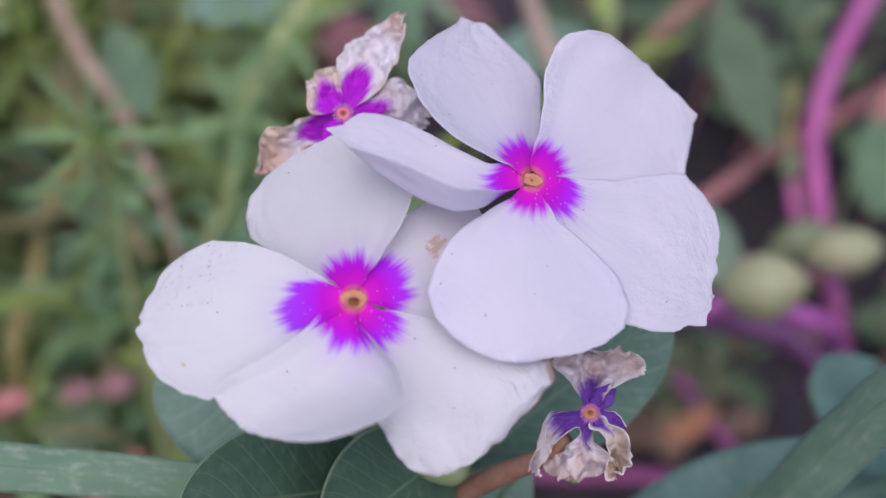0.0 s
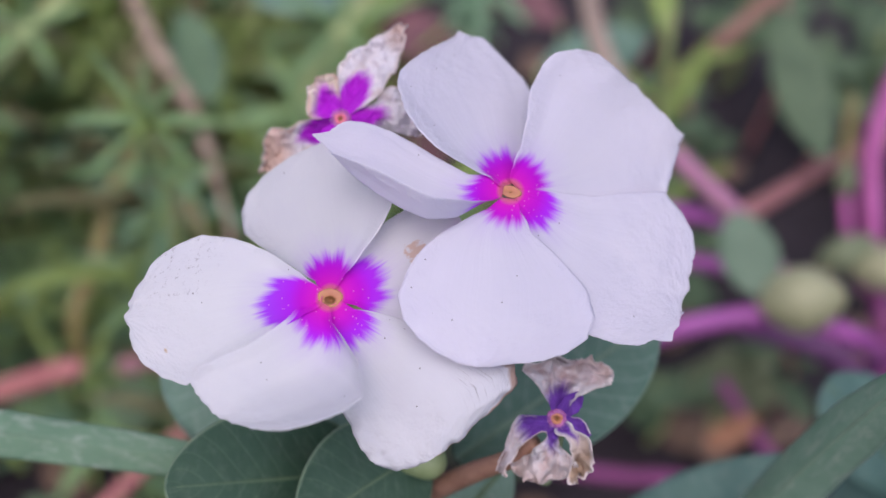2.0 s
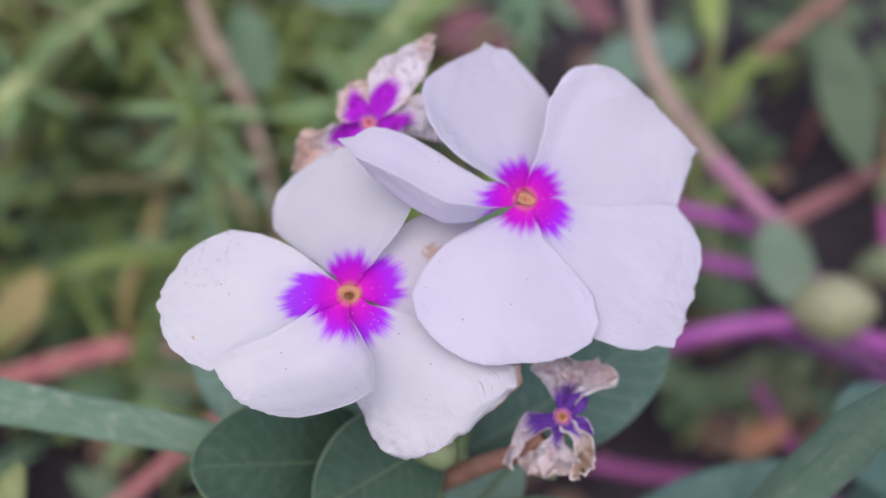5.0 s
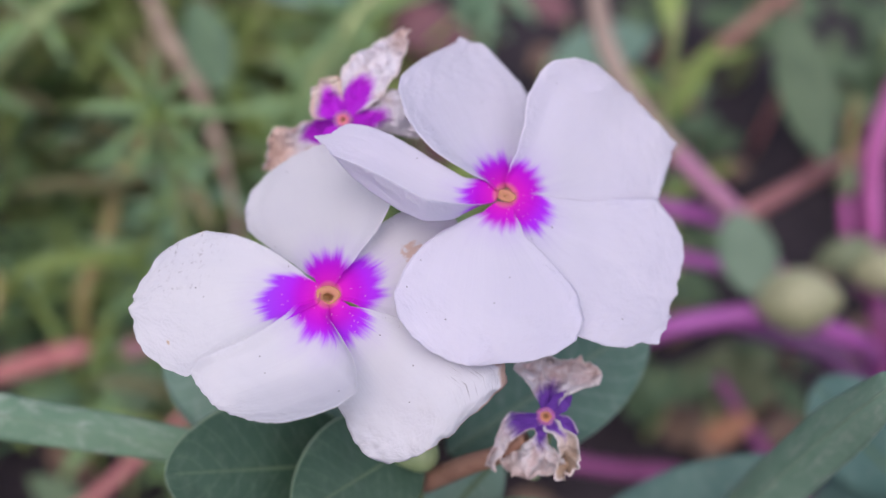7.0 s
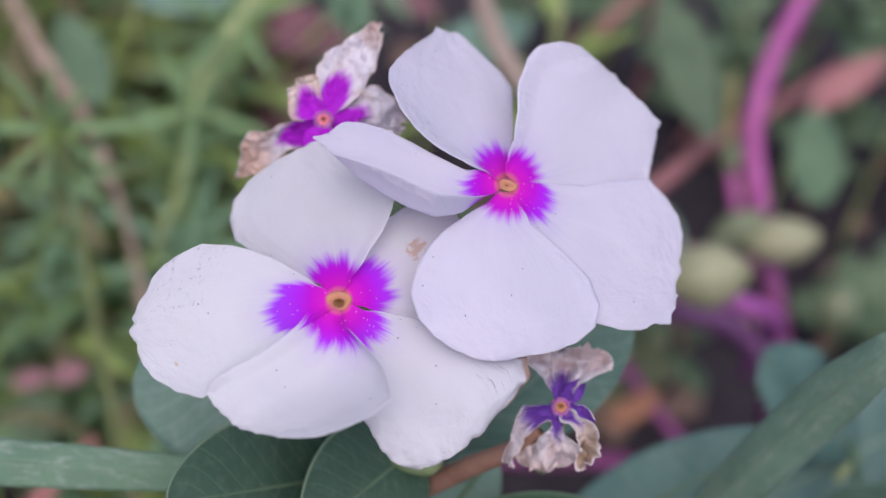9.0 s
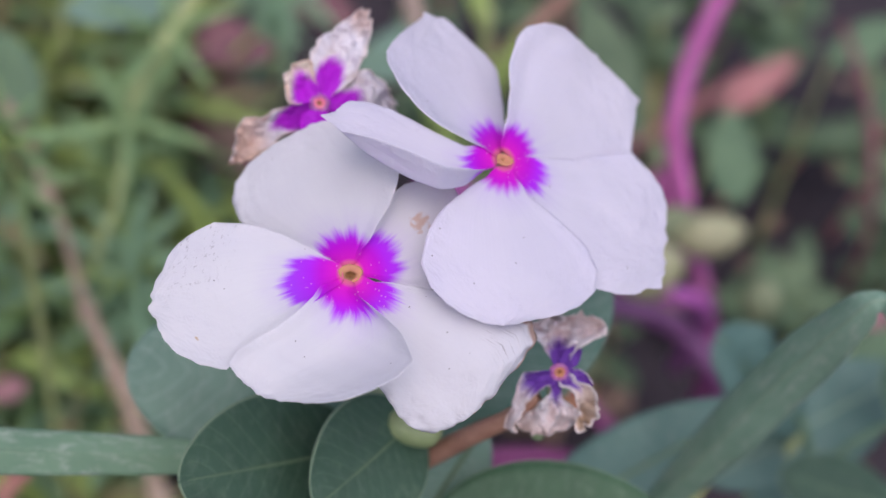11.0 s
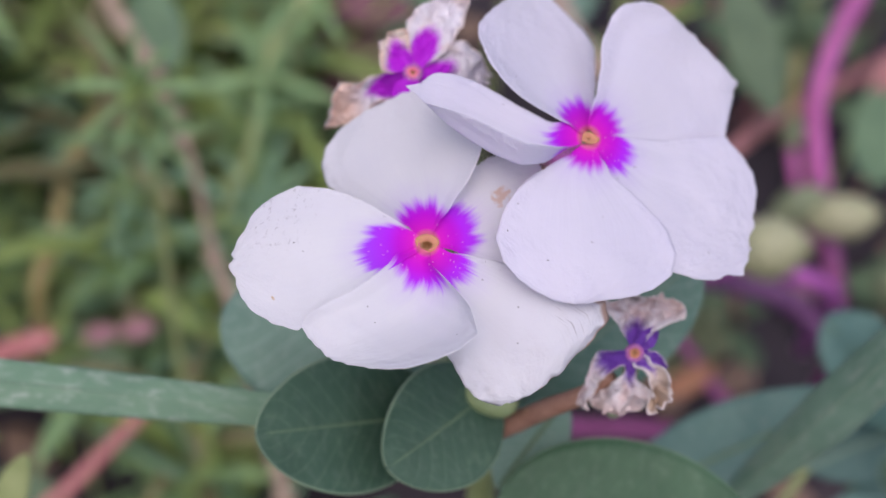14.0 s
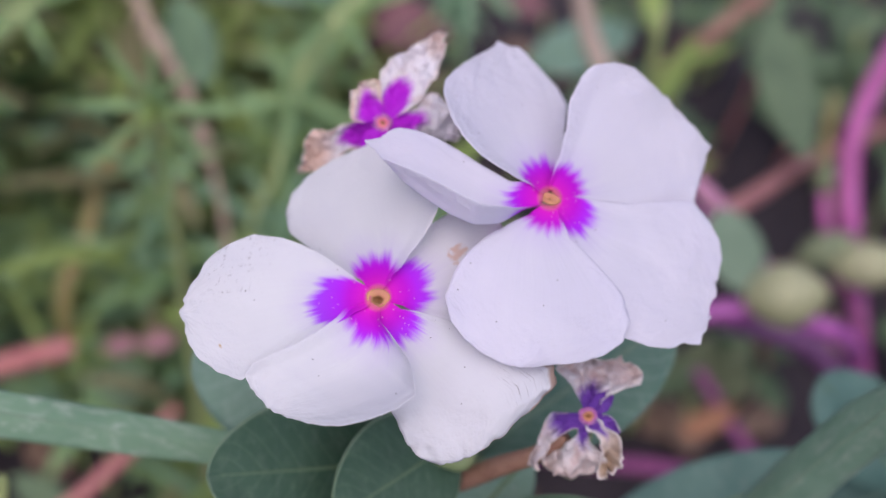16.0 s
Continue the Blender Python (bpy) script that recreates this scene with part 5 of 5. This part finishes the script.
loose_leaf("dark_red_leaf", M_maroon, (-5.9, 6.5, 49.5), (-2.2, 5.5, 49.3), 0.0080, "dark maroon leaf over the shaded soil", seed=73, rib=0)
loose_leaf("pink_leaf", M_blush, (-12.0, -4.60, 42.6), (-10.8, -4.3, 42.4), 0.0034, "small pink fallen petal", seed=68, rib=0)
loose_leaf("pink_leaf", M_blush, (-10.9, -4.45, 42.8), (-9.6, -4.1, 42.6), 0.0038, "small pink fallen petal", seed=69, rib=0)
loose_leaf("pink_leaf", M_blush, (18.9, -3.3, 45.2), (19.9, -3.0, 45.0), 0.0050, "small pink fallen petal", seed=74, rib=0)
loose_leaf("oval_leaf", M_weed, (16.6, -4.3, 41.0), (18.2, -3.5, 40.6), 0.0060, "pale oval green leaf on a low stalk", blunt=0.5, seed=75)
loose_leaf("dry_leaf", M_red, (16.6, 5.0, 53.0), (20.2, 7.4, 53.5), 0.0062, "curled dull red dry leaf over the soil", seed=76, rib=0, wavy=0.4)
loose_leaf("oval_leaf", M_weed, (20.1, 6.7, 50.0), (23.0, 8.1, 50.0), 0.0080, "dull green oval leaf on a low stalk", blunt=0.5, seed=78)
loose_leaf("broad_leaf", M_leaf_blue, (1.2, 6.4, 49.0), (5.0, 7.6, 48.0), 0.0100, "broad bluish green leaf behind the stems", seed=70)
loose_leaf("broad_leaf", M_leaf_blue, (-8.4, 7.7, 43.5), (-4.4, 8.0, 42.8), 0.0080, "broad pale bluish green leaf above the herbs", seed=72)
loose_leaf("broad_leaf", M_weed, (-10.5, 7.1, 43.0), (-9.2, 4.1, 42.6), 0.0085, "broad bluish green leaf behind the twig", seed=71)


# ---- dead leaf on the ground ----
def dead_leaf():
    p = V(7.9, -6.1, 46.0)
    home = ground_under(p)
    ob = thing("dead_leaf", home, "curled orange-brown dead leaf", "leaf")
    add_leaf(ob, home, M_dead, V(7.55, -6.45, 46.3), V(9.15, -5.35, 45.7), facing(0.3, 0.1, 1), 0.0044, rib=0.0005, rib_mat=M_dead, cup=0.35, wavy=0.2, blunt=0.5, seed=41)


dead_leaf()


def lobed_weed():
    home = ground_under(V(8.4, -4.4, 48.5))
    ob = thing("lobed_weed", home, "low weed with dull olive lobed leaves", "weed")
    heart = home + Vector((0, 0, 0.018))
    part("stem", tube("stem", M_stalk, [home - Vector((0, 0, 0.006)), heart], [0.0016, 0.0012], sides=8), None, ob, "", back(home))
    for k, (x, y, d, w) in enumerate([(7.0, -3.9, 47.5, 0.0058), (8.3, -3.1, 47.2, 0.0065), (9.8, -3.3, 47.3, 0.0070), (10.2, -4.6, 47.6, 0.0060)]):
        add_leaf(ob, home, M_olive, heart, V(x, y, d), facing(0, 0.3, 1), w, rib=0, peak=0.62, blunt=0.6, wavy=0.5, seed=80 + k)


lobed_weed()

# ---- needle-leaved herbs ----
def herb_leaf_meshes(mat):
    """A few leaves along x, 1 m long, which the herbs share."""
    out = []
    for k in range(5):
        P, UV = leaf_grid((0, 0, 0), (1, 0, 0), (0, 0, 1), 0.040 + 0.009 * k, peak=0.40, blunt=0.6, droop=0.02 + 0.035 * k, fold=0.25, rows=9, cols=5)
        v, f, uv = sheet(P, UV, 0.014)
        out.append(mesh_of("leaf", v, f, uv, mat))
    return out


def herbs():
    rng = random.Random(11)
    shapes = {m: herb_leaf_meshes(m) for m in (M_needle, M_needle_blue, M_straw, M_fresh)}
    words = {M_needle: "low herb with narrow green needle leaves", M_needle_blue: "low herb with narrow bluish green leaves", M_straw: "drying herb with narrow straw-coloured leaves"}
    def whorl(ob, base, at, mat, count, long, lean):
        """Narrow leaves that spread from one node of a stem."""
        for j in range(count):
            a = 2 * math.pi * (j + rng.uniform(-0.3, 0.3)) / count
            way = facing(math.cos(a), math.sin(a), lean + rng.uniform(-0.25, 0.35)).normalized()
            up = (VIEW + UPV * 0.4).normalized()
            side = up.cross(way).normalized()
            size = long * rng.uniform(0.7, 1.15)
            m = Matrix((way * size, side * size, way.cross(side) * size)).transposed().to_4x4()
            part("leaf", rng.choice(shapes[mat]), None, ob, "", Matrix.Translation(at - base) @ m)

    for nodes, mat, count, long, words_of in (
            ([(-8.12, 2.59, 32.0), (-8.05, 1.6, 33.0)], M_needle, 8, 0.022, "herb with a bright yellow-green heart of narrow leaves"),
            ([(-6.93, 2.12, 44.0), (-6.9, 3.4, 44.3), (-6.5, 5.2, 44.6), (-5.7, 6.5, 44.8)], M_needle, 8, 0.024, "leaning herb with whorls of narrow green leaves"),
            ([(-5.4, 9.8, 50.0), (-5.5, 8.6, 50.4)], M_needle, 9, 0.030, "low herb with narrow green needle leaves"),
            ([(-1.2, 9.9, 51.0), (-1.4, 8.7, 51.4)], M_needle_blue, 9, 0.030, "low herb with narrow bluish green leaves"),
            ([(-11.0, 0.4, 44.5), (-11.2, -1.4, 44.9)], M_needle_blue, 8, 0.026, "low herb with narrow bluish green leaves"),
            ([(-6.4, -0.6, 43.0), (-6.5, -1.8, 43.4)], M_needle_blue, 9, 0.030, "low herb with narrow bluish green leaves")):
        at = [V(*p) for p in nodes]
        home = ground_under(at[-1])
        ob = thing("needle_herb", home, words_of, "herb", "low herbs on the soil")
        low = at[-1] * 0.5 + home * 0.5
        if len(at) == 2:
            part("stem", tube("stem", M_stalk, [home - Vector((0, 0, 0.006)), low, at[1], at[0]], [0.0016, 0.0015, 0.0012, 0.0010], sides=7, steps=4), None, ob, "", back(home))
        else:
            part("stem", tube("stem", M_stalk, [home - Vector((0, 0, 0.006)), low, at[3], at[2], at[1], at[0]], [0.0016, 0.0016, 0.0013, 0.0012, 0.0010, 0.0010], sides=7, steps=4), None, ob, "", back(home))
        for p in at:
            whorl(ob, home, p, mat, count, long, 0.45)
        whorl(ob, home, at[0], M_fresh, 5, long * 0.55, 1.2)

    made = 0
    for k in range(600):
        x, y, d = rng.uniform(-24, -1.5), rng.uniform(-13, 14), rng.uniform(42.5, 58)
        top = V(x, y, d)
        if made >= 78:
            x, y, d = rng.uniform(-24, -3), rng.uniform(3, 14), rng.uniform(46, 60)
            top = V(x, y, d)
        if not 0.02 < top.z < 0.15 or (-5.8 < x * 48 / d < -0.5 and y * 48 / d > 2.2):
            continue
        home = ground_under(top) + Vector((rng.uniform(-0.02, 0.02), rng.uniform(-0.02, 0.02), 0))
        bare = (-21 < x * 48 / d < -12 and -4.0 < y * 48 / d < 4.5) or (-5.8 < x * 48 / d < 0.5 and y * 48 / d > 0.0)
        if bare:
            top = home + (top - home) * 0.3
        pick = rng.random()
        pick += 0.14 if y > 3 else 0.0
        mat = M_needle if pick < 0.52 else M_needle_blue if pick < 0.88 else M_straw
        ob = thing("needle_herb", home, words[mat], "herb", "low herbs on the soil")
        part("stem", tube("stem", M_stalk, [home - Vector((0, 0, 0.006)), (home + top) / 2 + Vector((0.004, 0, 0)), top], [0.0018, 0.0016, 0.001], sides=7, steps=4), None, ob, "", back(home))
        long, count = rng.uniform(0.042, 0.068) * (0.6 if bare else 1.0), rng.randint(13, 19)
        for j in range(count):
            f = 0.35 + 0.65 * (j / count) ** 0.8
            at = (top - home) * f + Vector((0.004 * f * (1 - f) * 4, 0, 0))
            turn = j * 2.399 + rng.uniform(-0.4, 0.4)
            rise = math.atan(rng.uniform(0.1, 0.9) + 0.6 * (f > 0.9))
            size = long * rng.uniform(0.6, 1.15)
            m = Matrix.Translation(at) @ Matrix.Rotation(turn, 4, "Z") @ Matrix.Rotation(-rise, 4, "Y") @ Matrix.Rotation(rng.uniform(-0.5, 0.5), 4, "X") @ Matrix.Diagonal((size, size, size, 1))
            fresh = mat is not M_straw and j >= count - (9 if y > 4 else 5)
            part("leaf", rng.choice(shapes[M_fresh if fresh else mat]), None, ob, "", m)
        made += 1
        if made >= 126:
            break


herbs()


def litter():
    rng = random.Random(21)
    verts, faces, uvs = [], [], []
    for k in range(170):
        x, y = rng.uniform(-0.28, 0.32), rng.uniform(0.0, 0.62)
        a, L = rng.uniform(0, 6.28), rng.uniform(0.008, 0.028)
        base = Vector((x, y, rng.uniform(0.002, 0.008)))
        tip = base + Vector((math.cos(a) * L, math.sin(a) * L, rng.uniform(-0.002, 0.006)))
        P, UV = leaf_grid(base, tip, UPV + Vector((0.1, -0.2, 0)), L * rng.uniform(0.12, 0.4), cup=rng.uniform(-0.4, 0.5), wavy=0.3, seed=k, rows=7, cols=5)
        v, f, uv = sheet(P, UV, 0.0005)
        n0 = len(verts)
        verts += [tuple(p) for p in v]
        uvs += [tuple(q) for q in uv]
        faces += [tuple(i + n0 for i in q) for q in f]
    tagged(new("leaf_litter", mesh_of("leaf_litter", verts, faces, uvs, M_litter)), "dry brown leaf litter scattered on the soil", "leaf litter", kind="stuff")


litter()


def weeds():
    rng = random.Random(5)
    made = 0
    for k in range(300):
        x, y, d = rng.uniform(0, 26), rng.uniform(-12, 15), rng.uniform(48, 62)
        top = V(x, y, d)
        if not 0.01 < top.z < 0.09 or (x * 48 / d < 4.0 and y * 48 / d > 1.5):
            continue
        home = ground_under(top)
        bark = M_red if rng.random() < 0.5 else M_stalk
        leaves = []
        for j in range(rng.randint(4, 8)):
            a = j * 2.4 + rng.random()
            b = home + (top - home) * rng.uniform(0.5, 1.0)
            dd = Vector((math.cos(a), math.sin(a), rng.uniform(-0.1, 0.6))).normalized()
            leaves.append((b, b + dd * rng.uniform(0.014, 0.030), rng.uniform(0.004, 0.008)))
        made += 1
        if 6.5 < x * 48 / d < 15.5 and -0.5 < y * 48 / d < 5.5:
            continue
        ob = thing("oval_leaf_weed", home, "low weed with small oval leaves", "weed", "small weeds on the soil")
        part("stem", tube("stem", bark, [home - Vector((0, 0, 0.006)), (home + top) / 2 + Vector((0.006, 0, 0)), top], [0.0018, 0.0016, 0.0012], sides=7, steps=4), None, ob, "", back(home))
        for j, (b, tip, wide) in enumerate(leaves):
            add_leaf(ob, home, M_weed_dim, b, tip, UPV + Vector((0, -0.3, 0)), wide, rib=0, blunt=0.55, seed=j, rows=10, cols=7)
        if made > 45:
            break


weeds()
